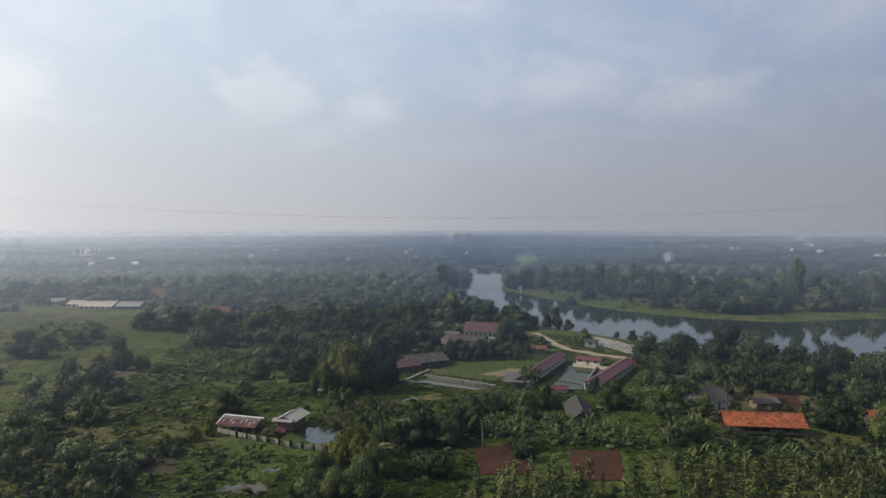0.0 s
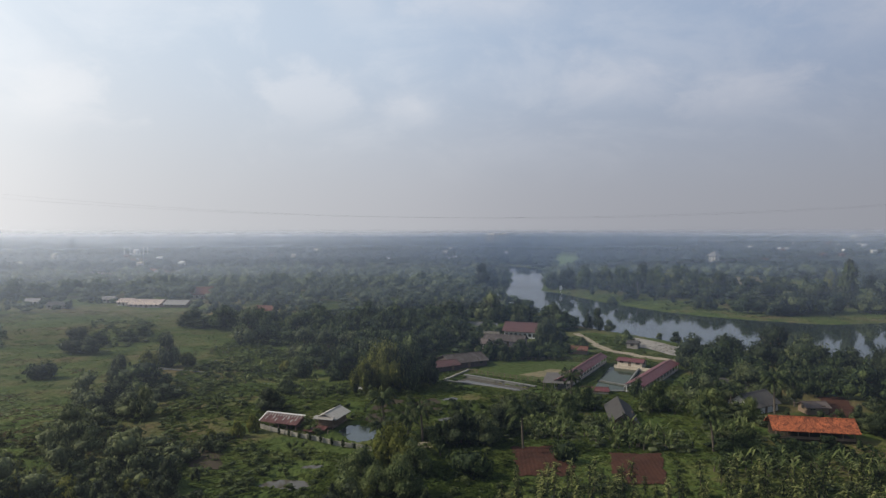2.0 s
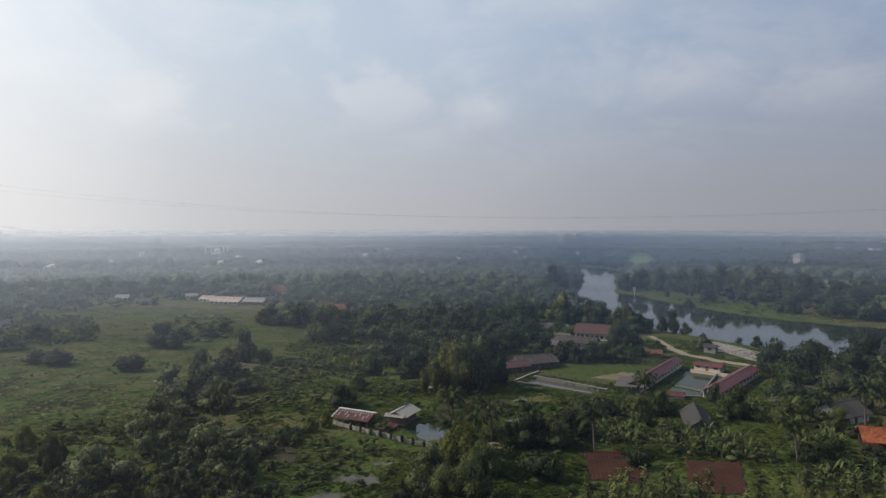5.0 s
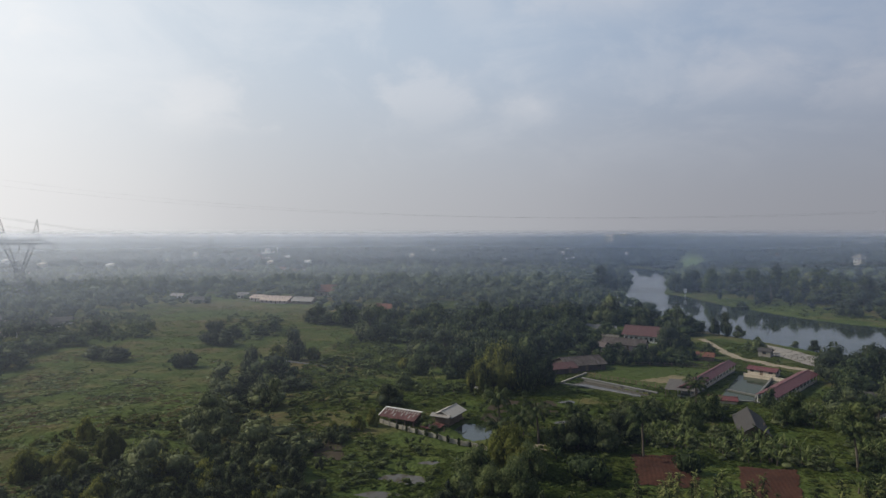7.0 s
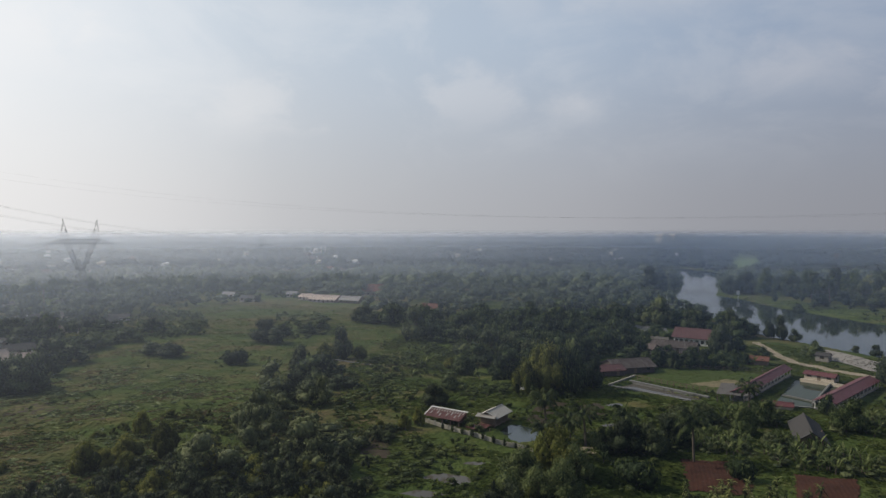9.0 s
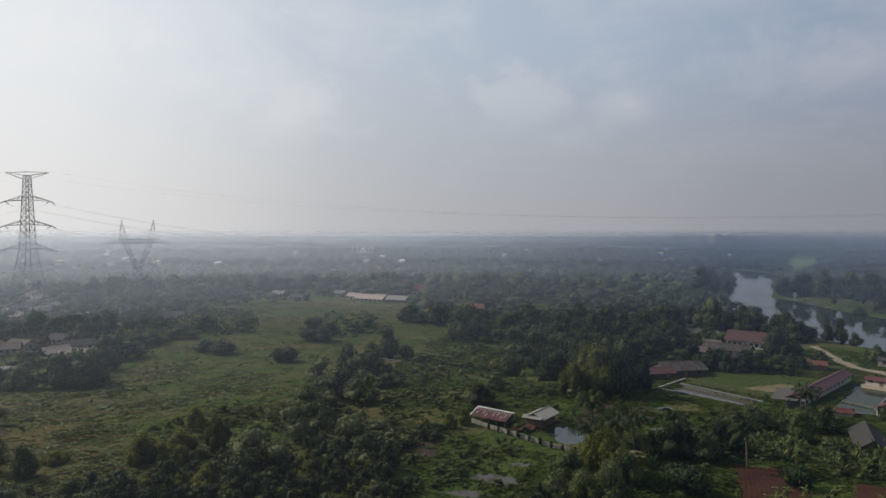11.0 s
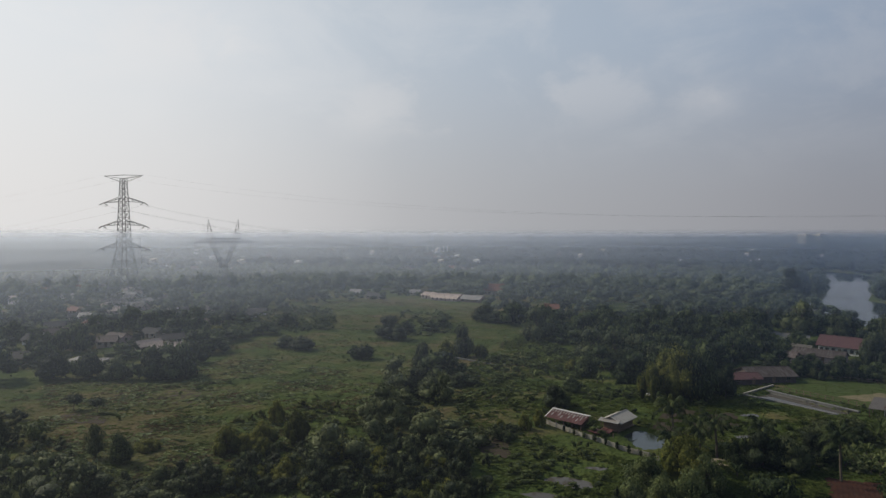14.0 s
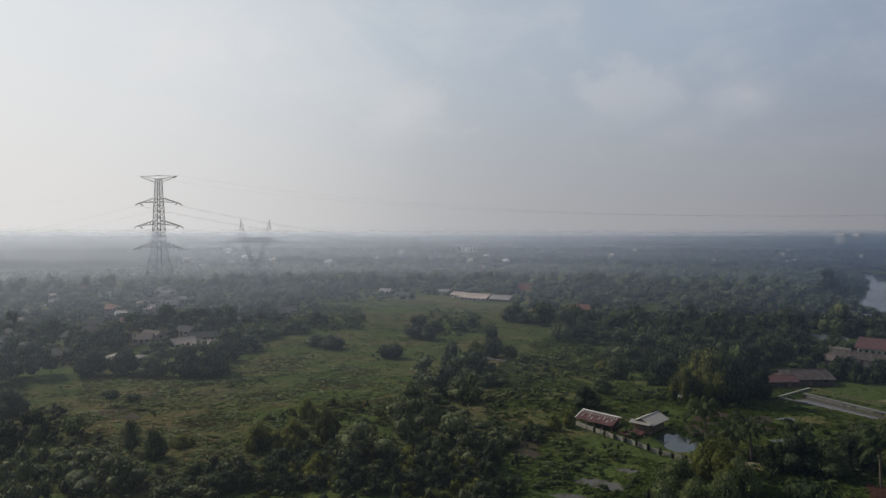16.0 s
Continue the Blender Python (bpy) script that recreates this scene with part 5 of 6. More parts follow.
def window(parent, x, y, z, w, h, face):
    """A framed window on a wall; face 1: it looks along -y, 2: along +x, 3: along -x."""
    s, g = Solid(), Solid()
    def put(solid, u0, z0, u1, z1, a, b):
        if face == 1:
            solid.box(x + u0, y - b, z + z0, x + u1, y - a, z + z1)
        else:
            k_ = 1 if face == 2 else -1
            solid.box(min(x + k_ * a, x + k_ * b), y + u0, z + z0, max(x + k_ * a, x + k_ * b), y + u1, z + z1)
    put(s, -w / 2, 0, -w / 2 + 0.08, h, -0.02, 0.05)
    put(s, w / 2 - 0.08, 0, w / 2, h, -0.02, 0.05)
    put(s, -w / 2, h - 0.08, w / 2, h, -0.02, 0.052)
    put(s, -w / 2, -0.05, w / 2, 0.04, -0.02, 0.08)
    put(s, -0.03, 0, 0.03, h, -0.02, 0.045)
    put(g, -w / 2 + 0.05, 0.02, w / 2 - 0.05, h - 0.05, -0.02, 0.012)
    win = part("window", s, "timber", parent)
    part("pane", g, "glass", win, "dark window pane")
    return win


def door(parent, x, y, w, h, face=1):
    s = Solid()
    if face == 1:
        s.box(x - w / 2, y - 0.04, 0, x + w / 2, y + 0.02, h)
    else:
        k_ = 1 if face == 2 else -1
        s.box(min(x, x + 0.04 * k_), y - w / 2, 0, max(x, x + 0.04 * k_), y + w / 2, h)
    return part("door", s, "timber", parent, "dark wooden door")


def house(x, y, rz, w, d, wall, ridge, wall_mat, roof_mat, label, n=3, over=0.5, group="", category="house", name="house"):
    ob = thing(name, pose(x, y, float(height(x, y)), 0, 0, rz), label, category, group)
    part("wall", walls(w, d, wall, ridge), wall_mat, ob)
    front, back, cap = gable(w, d, wall, ridge, over)
    part("roof_slope", front, roof_mat, ob)
    part("roof_slope", back, roof_mat, ob)
    part("ridge_cap", cap, roof_mat, ob)
    for i in range(n):
        u = w * ((i + 0.5) / n - 0.5)
        if n > 1 and i == n // 2:
            door(ob, u, -d / 2, 0.95, 2.05)
        else:
            window(ob, u, -d / 2, 1.0, min(1.3, w / n * 0.6), min(1.2, wall - 1.3), 1)
    window(ob, w / 2, 0, 1.0, 1.1, 1.1, 2)
    window(ob, -w / 2, 0, 1.0, 1.1, 1.1, 3)
    return ob


# ---- the open pavilion with the orange tiled roof
def pavilion():
    w, d, wall, ridge = 15.0, 5.8, 2.4, 4.1
    ob = thing("pavilion", pose(67.2, 143.2, 0.1, 0, 0, -7.8), "long open pavilion with an orange clay-tile roof", "pavilion")
    part("floor_slab", Solid().box(-w / 2, -d / 2, -0.5, w / 2, d / 2, 0.25), "mud_soil", ob)
    front, back, cap = gable(w, d, wall, ridge, 0.7)
    part("roof_slope", front, "orange_tile", ob, "orange clay tiles with soot and moss")
    part("roof_slope", back, "orange_tile", ob, "orange clay tiles with soot and moss")
    part("ridge_cap", cap, "orange_tile", ob)
    part("back_wall", Solid().box(-w / 2 + 0.1, d / 2 - 0.25, 0.25, w / 2 - 0.1, d / 2 - 0.1, 2.45), "timber", ob)
    part("low_wall", Solid().box(-w / 2 + 0.1, -d / 2 + 0.1, 0.25, w / 2 - 0.1, -d / 2 + 0.25, 0.75), "timber", ob)
    for i in range(8):
        u = -w / 2 + 0.2 + (w - 0.4) * i / 7
        part("post", Solid().box(u - 0.08, -d / 2 + 0.25, 0.25, u + 0.08, -d / 2 + 0.41, wall - 0.12), "timber", ob)
    part("tie_beam", Solid().box(-w / 2, -d / 2 + 0.24, wall - 0.13, w / 2, -d / 2 + 0.42, wall), "timber", ob)
    part("gable_board", Solid().slab((w / 2 + 0.1, -d / 2, wall - 0.1), (w / 2 + 0.16, -d / 2, wall - 0.1), (w / 2 + 0.16, 0, ridge - 0.1), (w / 2 + 0.1, 0, ridge - 0.1), 0.5), "white", ob)
    return ob


pavilion()


# ---- the fish basin with its roofed walks
def roofed_walk(ax, ay, bx, by, wide, label):
    """A long maroon roof on white posts from a to b."""
    length, turn = math.hypot(bx - ax, by - ay), math.degrees(math.atan2(by - ay, bx - ax))
    ob = thing("roofed_walk", pose((ax + bx) / 2, (ay + by) / 2, 0.0, 0, 0, turn), label, "shelter", "roofed walks round the basin")
    part("floor_slab", Solid().box(-length / 2, -wide / 2, -1.4, length / 2, wide / 2, 0.3), "concrete", ob)
    front, back, cap = gable(length, wide, 2.4, 3.3, 0.35)
    part("roof_slope", front, "maroon", ob)
    part("roof_slope", back, "maroon", ob)
    part("ridge_cap", cap, "maroon", ob)
    n = int(length / 3.2)
    for i in range(n + 1):
        for v in (-wide / 2 + 0.15, wide / 2 - 0.15):
            u = -length / 2 + 0.2 + (length - 0.4) * i / n
            part("post", Solid().box(u - 0.09, v - 0.09, 0.3, u + 0.09, v + 0.09, 2.42), "white", ob)
    part("parapet", Solid().box(-length / 2, -wide / 2 + 0.02, 0.3, length / 2, -wide / 2 + 0.16, 0.95), "cream", ob)
    return ob


roofed_walk(20.8, 183.5, 38.2, 222.5, 3.6, "long maroon sheet roof on white posts along the basin")
roofed_walk(39.6, 180.0, 57.4, 211.5, 4.6, "maroon sheet roof on white posts along the basin")
house(47.3, 219.0, -33, 8.0, 3.6, 1.8, 2.4, "cream", "maroon", "small pink-walled house with a maroon roof at the basin", 3, 0.4)
house(29.6, 180.4, -8, 6.5, 3.0, 1.0, 1.6, "cream", "maroon", "low maroon-roofed shed at the end of the basin", 1, 0.3, category="shed", name="shed")


def basin_wall(ax, ay, bx, by, top, thick, material, label):
    length, turn = math.hypot(bx - ax, by - ay), math.degrees(math.atan2(by - ay, bx - ax))
    ob = thing("low_wall", pose((ax + bx) / 2, (ay + by) / 2, 0, 0, 0, turn), label, "wall", "low walls")
    part("wall_body", Solid().box(-length / 2, -thick / 2, -1.8, length / 2, thick / 2, top), material, ob)
    part("coping", Solid().box(-length / 2, -thick / 2 - 0.06, top, length / 2, thick / 2 + 0.06, top + 0.08), material, ob)


basin_wall(38.5, 187, 50, 218, 0.1, 0.35, "concrete", "concrete dividing wall in the basin")
basin_wall(33.5, 197, 44.0, 187.5, -0.25, 0.35, "concrete", "concrete dividing wall in the basin")
basin_wall(41.5, 217.5, 54.5, 209.5, 0.35, 0.4, "cream", "pale wall across the head of the basin")
basin_wall(28.0, 182.4, 40.5, 182.0, 0.25, 0.5, "concrete", "concrete wall at the foot of the basin")
basin_wall(-108.1, 208.1, -81.0, 198.3, 0.45, 0.25, "concrete", "low concrete wall across the rough grass")
basin_wall(-12, 291.5, 7, 283, 1.0, 0.3, "stone", "long pale yard wall by the trees")
basin_wall(-10.9, 192.9, -4.2, 208.0, 0.4, 0.32, "fence", "pale-topped concrete channel wall")
basin_wall(-10.6, 193.2, 9.5, 181.6, 0.15, 0.5, "concrete", "concrete channel wall")
basin_wall(-5.4, 200.8, 14.5, 186.2, 0.3, 0.9, "concrete", "wide concrete channel wall")


def zinc_shed():
    ob = thing("zinc_shed", pose(20.8, 186.8, 0, 0, 0, -12), "open shed with pale zinc roof sheets", "shed")
    for i, (u, z) in enumerate(((-2.9, 2.5), (-1.0, 2.56), (0.95, 2.52), (2.85, 2.6))):
        part("roof_sheet", Solid().slab((u - 1.0, -5.5, z - 0.35), (u + 0.98, -5.5, z - 0.3), (u + 0.98, 5.0, z + 0.4), (u - 1.0, 5.0, z + 0.35), 0.04), "dull_sheet", ob)
    for u in (-3.6, 0, 3.6):
        for v in (-5.1, 0, 4.6):
            part("post", Solid().box(u - 0.07, v - 0.07, -0.3, u + 0.07, v + 0.07, 2.25 + 0.033 * (v + 5)), "timber", ob)
    return ob


zinc_shed()


def rail_fence(ax, ay, bx, by, gap, tall, label):
    length, turn = math.hypot(bx - ax, by - ay), math.degrees(math.atan2(by - ay, bx - ax))
    ob = thing("fence", pose(ax, ay, 0, 0, 0, turn), label, "fence")
    for i in range(int(length / gap) + 1):
        part("post", Solid().box(i * gap - 0.07, -0.07, -0.4, i * gap + 0.07, 0.07, tall), "timber", ob)
    for z in (0.45, tall - 0.1):
        part("rail", Solid().box(0, -0.1, z - 0.04, length, -0.07, z + 0.04), "timber", ob)


rail_fence(-3.4, 203.5, 19.5, 189.5, 1.9, 1.3, "dark post-and-rail fence round the lawn")
rail_fence(-2.5, 224, 36, 225, 2.2, 1.2, "dark post-and-rail fence behind the lawn")

# ---- sheds and houses near the lawn
house(-6.5, 215.5, 32, 13, 9, 2.2, 3.9, "brown_sheet", "mottled_sheet", "weathered shed with a mottled brown sheet roof beside the lawn", 3, 0.6, category="shed", name="shed")
house(-12.5, 208.5, 32, 9, 6, 1.8, 2.9, "brown_sheet", "school_roof", "low shed with a dull maroon sheet roof", 2, 0.5, category="shed", name="shed")
school = house(16.4, 276, -20, 13.5, 8, 3.4, 6.1, "white", "school_roof", "white-walled school building with a maroon roof", 7, 0.8, category="school", name="school_building")
house(8.5, 255.5, -18, 15, 6.5, 2.6, 4.2, "pink", "mottled_sheet", "low house with a mottled grey sheet roof", 4, 0.6)
house(-1, 252, -18, 6, 6, 2.3, 3.6, "pink", "brown_sheet", "small house with a brown sheet roof", 2, 0.5)
house(33.5, 240, -15, 6, 4, 1.7, 2.6, "timber", "brown_tile", "small hut with a brown tiled roof", 2, 0.4, name="hut", category="hut")
house(55, 252, -30, 4, 3, 2.2, 2.9, "stone", "grey_sheet", "small pump house by the track", 1, 0.3)
grey = house(31.0, 154.5, 85, 14.5, 5.0, 1.8, 3.5, "timber", "grey_sheet", "house with a weathered grey sheet roof among bananas", 3, 0.6)
house(63, 179, -10, 13, 8, 2.8, 4.6, "cream", "dull_sheet", "house with a grey sheet roof under trees", 3, 0.6)
house(64, 165, 35, 9, 7, 2.2, 4.4, "white", "dull_sheet", "white house with a steep grey roof under trees", 3, 0.6)
house(77, 163, 5, 5, 4, 1.8, 2.6, "timber", "brown_sheet", "small wooden house with a brown sheet roof", 2, 0.5)
house(95, 143, -12, 9, 6, 2.6, 4.4, "cream", "orange_tile", "house with an orange tiled roof among trees", 3, 0.6)
house(-193.5, 385, -6, 19, 11, 2.2, 4.4, "pink", "pale_sheet", "long workshop with pale brown roof sheets", 6, 0.8, category="workshop", name="workshop")
house(-174.5, 382, -4, 13, 9, 2.2, 4.2, "timber", "zinc", "workshop with a bright zinc roof", 4, 0.6, category="workshop", name="workshop")
house(-208.5, 389, -6, 8, 8, 2.2, 3.9, "cream", "pale_sheet", "workshop with a grey roof", 3, 0.6, category="workshop", name="workshop")
house(-181, 430, 8, 13, 11, 3.6, 7.6, "cream", "brown_tile", "house with a tall red-brown tiled roof", 4, 0.8)
house(-112, 348, 4, 10, 7, 2.8, 4.8, "cream", "brown_tile", "house with a red-brown tiled roof in the woods", 3, 0.6)


# ---- the hut at the pond
def pond_hut():
    ob = thing("pond_hut", pose(-33.0, 147.6, 0, 0, 0, 76), "wooden hut with a pale sheet roof at the pond's edge", "hut")
    w, d, floor, wall, ridge = 6.2, 3.7, 0.5, 2.5, 3.35
    shell = Solid()
    for v in walls(w, d, wall, ridge).v:
        shell.v.append((v[0], v[1], max(v[2], floor)))
    shell.f = walls(w, d, wall, ridge).f
    part("wall", shell, "timber", ob, "brown plank walls")
    part("floor_deck", Solid().box(-w / 2 - 0.9, -d / 2 - 0.3, floor - 0.15, w / 2 + 0.3, d / 2 + 0.3, floor), "timber", ob)
    for u in (-w / 2 - 0.7, -1.2, 1.2, w / 2):
        for v in (-d / 2, d / 2):
            part("stilt", Solid().box(u - 0.09, v - 0.09, -1.3, u + 0.09, v + 0.09, floor - 0.14), "timber", ob)
    front, back, cap = gable(w, d, wall, ridge, 0.8)
    part("roof_slope", front, "white_sheet", ob, "pale weathered sheets")
    part("roof_slope", back, "white_sheet", ob, "pale weathered sheets")
    part("ridge_cap", cap, "zinc", ob)
    part("porch_roof", Solid().slab((-w / 2 - 1.6, -d / 2 - 0.5, 2.3), (-w / 2 - 0.3, -d / 2 - 0.5, 2.75), (-w / 2 - 0.3, d / 2 + 0.5, 2.75), (-w / 2 - 1.6, d / 2 + 0.5, 2.3), 0.08), "zinc", ob)
    for v in (-d / 2, d / 2):
        part("porch_post", Solid().box(-w / 2 - 1.0, v - 0.06, floor, -w / 2 - 0.88, v + 0.06, 2.45), "timber", ob)
    window(ob, -1.5, -d / 2, 1.5, 0.9, 0.9, 1)
    window(ob, 1.6, -d / 2, 1.5, 0.9, 0.9, 1)
    door(ob, -w / 2, 0.4, 0.9, 2.4, 3)


pond_hut()


def rusty_shed():
    ob = thing("rusty_shed", pose(-43.3, 145.2, 0, 0, 0, -18), "long shed with patchy rusty roof sheets behind the fence", "shed")
    w = 9.4
    for i in range(8):
        u = -w / 2 + w * i / 8
        part("roof_sheet", Solid().slab((u, -2.1, 1.3 + rng.uniform(-0.05, 0.05)), (u + w / 8 + 0.03, -2.1, 1.3), (u + w / 8 + 0.03, 1.0, 2.6), (u, 1.0, 2.6 + rng.uniform(-0.05, 0.05)), 0.04), "rusty", ob)
    part("ridge_board", Solid().slab((-w / 2 - 0.2, 0.8, 2.72), (w / 2 + 0.2, 0.8, 2.72), (w / 2 + 0.2, 1.25, 2.72), (-w / 2 - 0.2, 1.25, 2.72), 0.12), "white", ob, "pale ridge board")
    part("end_board", Solid().slab((-w / 2 - 0.2, -2.1, 1.4), (-w / 2, -2.1, 1.4), (-w / 2, 1.0, 2.7), (-w / 2 - 0.2, 1.0, 2.7), 0.1), "white", ob, "pale end board")
    for i in range(13):
        u = -w / 2 + 0.25 + i * 0.71
        part("loose_sheet", Solid().slab((u, 0.05, 2.25), (u + 0.3, 0.05, 2.25), (u + 0.3, 0.82, 2.58), (u, 0.82, 2.58), 0.03), "zinc", ob, "pale newer strip below the ridge")
    for u, v in ((-3.9, -1.2), (-2.2, -0.9), (-1.3, -1.5), (0.4, -1.1), (1.4, -0.7), (2.6, -1.4), (3.4, -0.9)):
        z = 1.3 + (v + 2.1) * 0.42
        part("loose_sheet", Solid().slab((u, v, z + 0.06), (u + 0.32, v, z + 0.06), (u + 0.34, v + 0.85, z + 0.42), (u + 0.02, v + 0.85, z + 0.42), 0.03), "zinc", ob, "pale newer sheet")
    part("back_wall", Solid().box(-w / 2 + 0.1, 0.9, -0.4, w / 2 - 0.1, 1.05, 2.58), "timber", ob)
    for i in range(5):
        u = -w / 2 + 0.3 + (w - 0.6) * i / 4
        part("post", Solid().box(u - 0.07, -1.9, -0.4, u + 0.07, -1.76, 1.38), "timber", ob)


rusty_shed()
heap_ob = thing("collapsed_roof", pose(-34.8, 141.3, 0.1, 0, 0, -24), "collapsed rusty roof sheets beside the fence", "debris")
for i in range(7):
    u, v = rng.uniform(-3, 3), rng.uniform(-1.2, 1.4)
    c, e = rng.uniform(0.2, 0.5), rng.uniform(0.5, 0.9)
    part("roof_sheet", Solid().slab((u - 0.8, v - 0.9, c), (u + 0.8, v - 0.8, c + 0.1), (u + 0.7, v + 0.9, e), (u - 0.9, v + 0.8, e - 0.1), 0.04), "rusty", heap_ob)
for i in range(4):
    u = -2.7 + 1.8 * i
    part("post", Solid().box(u - 0.07, -0.07, -0.4, u + 0.07, 0.07, 0.75), "timber", heap_ob)


def panel_fence():
    ob = thing("panel_fence", pose(0, 0, 0), "pale concrete panel fence with posts in the grass", "fence")
    line = [(-50.5, 145.3), (-37.7, 137.4), (-30.0, 133.7), (-21.5, 130.8)]
    for (ax, ay), (bx, by) in zip(line, line[1:]):
        n = round(math.hypot(bx - ax, by - ay) / 2.2)
        turn = math.atan2(by - ay, bx - ax)
        for i in range(n):
            x, y = ax + (bx - ax) * i / n, ay + (by - ay) * i / n
            x2, y2 = ax + (bx - ax) * (i + 1) / n, ay + (by - ay) * (i + 1) / n
            z = float(height((x + x2) / 2, (y + y2) / 2))
            m = Matrix.Translation((x, y, z)) @ Matrix.Rotation(turn, 4, "Z")
            post_ob = part("post", Solid().box(-0.1, -0.13, -0.5, 0.1, 0.13, 1.05), "fence", ob)
            post_ob.matrix_basis = m
            long = math.hypot(x2 - x, y2 - y)
            s = Solid()
            for j in range(3):
                s.box(0.1, -0.035 - 0.004 * (j % 2), -0.4 + 0.44 * j, long - 0.1, 0.035, 0.04 + 0.44 * j)
            panel_ob = part("panel", s, "fence", ob)
            panel_ob.matrix_basis = m


panel_fence()
for i in range(9):
    u = i / 8
    shrub_ob = plant("column", -42.5 + 20.0 * u, 139.4 - 9.2 * u - 1.6 * u * (1 - u), rng.uniform(1.1, 1.7), rng.uniform(0.7, 1.0))
    tagged(shrub_ob, "small dark clipped shrub in front of the fence", "shrub", "shrubs along the fence")

# ---------------------------------------------------------------- the village and the far town
for i, (x, y, rz, wm, rm) in enumerate(VILLAGE + MORE):
    house(x, y, rz, (6.2 + (i * 7) % 4) * (0.65 if i in (1, 2) else 1), (5 + (i * 5) % 3) * (0.7 if i in (1, 2) else 1), 1.7 if i in (1, 2) else 2.3, 2.3 if i in (1, 2) else 3.8, wm, rm, "village house with %s walls and a %s roof" % (wm, rm.replace("_", " ")), 3, 0.7, "village houses")

far_house = [house(-700, 500, 0, 11, 9, 3.6, 5.6, wm, rm, "small far house with a %s roof among trees" % rm.replace("_", " "), 2, 0.7, "far houses of the town")
             for wm, rm in (("white", "zinc"), ("cream", "brown_tile"), ("white", "brown_sheet"), ("pink", "grey_sheet"))]
for i, (x, y) in enumerate(TOWN):
    s = rng.uniform(0.65, 1.0)
    m = pose(x, y, float(height(x, y)), 0, 0, rng.uniform(0, 180)) @ Matrix.Diagonal((s, s, s * (1.0 if math.hypot(x, y) < 600 else 1.25), 1))
    if i < 4:
        far_house[i].matrix_basis = m
    else:
        copy_thing(far_house[int(rng.integers(4))], pose(0, 0, 0)).matrix_basis = m


def dome_mesh(r, tall, n=16, rings=7):
    s = Solid()
    pts = []
    for j in range(rings):
        t = j / rings * math.pi / 2
        pts += [(r * math.cos(t) * math.cos(math.tau * i / n), r * math.cos(t) * math.sin(math.tau * i / n), tall * math.sin(t)) for i in range(n)]
    pts.append((0, 0, tall))
    f = [(j * n + i, j * n + (i + 1) % n, (j + 1) * n + (i + 1) % n, (j + 1) * n + i) for j in range(rings - 1) for i in range(n)]
    f += [((rings - 1) * n + i, (rings - 1) * n + (i + 1) % n, len(pts) - 1) for i in range(n)]
    return s.add(pts, f)


def mosque(x, y, rz, size, minarets, base=0.0):
    ob = thing("mosque", pose(x, y, base, 0, 0, rz) @ Matrix.Diagonal((size, size, size, 1)), "white mosque with a dome and slim minarets", "mosque")
    part("hall", Solid().box(-9, -7, -0.5 - base, 9, 7, 8).box(-9.4, -7.4, 8, 9.4, 7.4, 8.6), "white", ob)
    drum = part("drum", Solid().rod((0, 0, 8.6), (0, 0, 10.6), 4.6, 4.6, 16), "white", ob)
    d = dome_mesh(4.8, 5.2)
    d.v = [(a_, b_, c_ + 10.6) for a_, b_, c_ in d.v]
    part("dome", d, "white", ob)
    part("finial", Solid().rod((0, 0, 15.6), (0, 0, 17.6), 0.2, 0.05), "steel", ob)
    for u, v in minarets:
        part("minaret", Solid().rod((u, v, -0.5), (u, v, 15.5), 0.75, 0.6, 8).rod((u, v, 15.5), (u, v, 16.2), 1.1, 1.1, 8).rod((u, v, 16.2), (u, v, 19.5), 0.6, 0.08, 8), "white", ob)


mosque(-570, 1095, 25, 1.1, [(-17, -8), (-9, -8), (9, -8), (15, -8)])
mosque(1398, 2653, -25, 2.2, [(12, -6)])


def tower_house():
    ob = thing("tower_house", pose(287, 865, 0, 0, 0, -50), "white tower-like house with a pale pyramid roof", "tower")
    part("wall", Solid().box(-4.5, -4.5, -0.5, 4.5, 4.5, 14), "white", ob)
    part("roof", Solid().add([(-6.5, -6.5, 14), (6.5, -6.5, 14), (6.5, 6.5, 14), (-6.5, 6.5, 14), (0, 0, 19.4)], [(0, 1, 4), (1, 2, 4), (2, 3, 4), (3, 0, 4), (3, 2, 1, 0)]), "zinc", ob)
    for z in (4, 8, 11):
        window(ob, -1.8, -4.5, z, 1.6, 1.6, 1)
        window(ob, 1.8, -4.5, z, 1.6, 1.6, 1)


tower_house()


def block(x, w, storeys):
    ob = thing("apartment_block", pose(x, 2400, 0, 0, 0, -48) @ Matrix.Diagonal((1.6, 1.6, 1.0, 1)), "tall pale apartment block rising from the far woods", "building", "blocks of the far town")
    part("wall", Solid().box(-w / 2, -8, -1, w / 2, 8, storeys * 3.6), "white", ob)
    part("parapet", Solid().box(-w / 2 - 0.2, -8.2, storeys * 3.6, w / 2 + 0.2, 8.2, storeys * 3.6 + 0.8), "white", ob)
    part("lift_house", Solid().box(-3, -2, storeys * 3.6 + 0.8, 3, 3, storeys * 3.6 + 3), "white", ob)
    for r in range(3, storeys):
        for c in range(int(w / 4)):
            window(ob, -w / 2 + 2.2 + c * 4, -8, r * 3.6 + 1.0, 2.2, 1.8, 1)


block(36, 20, 11)
block(76, 16, 11)


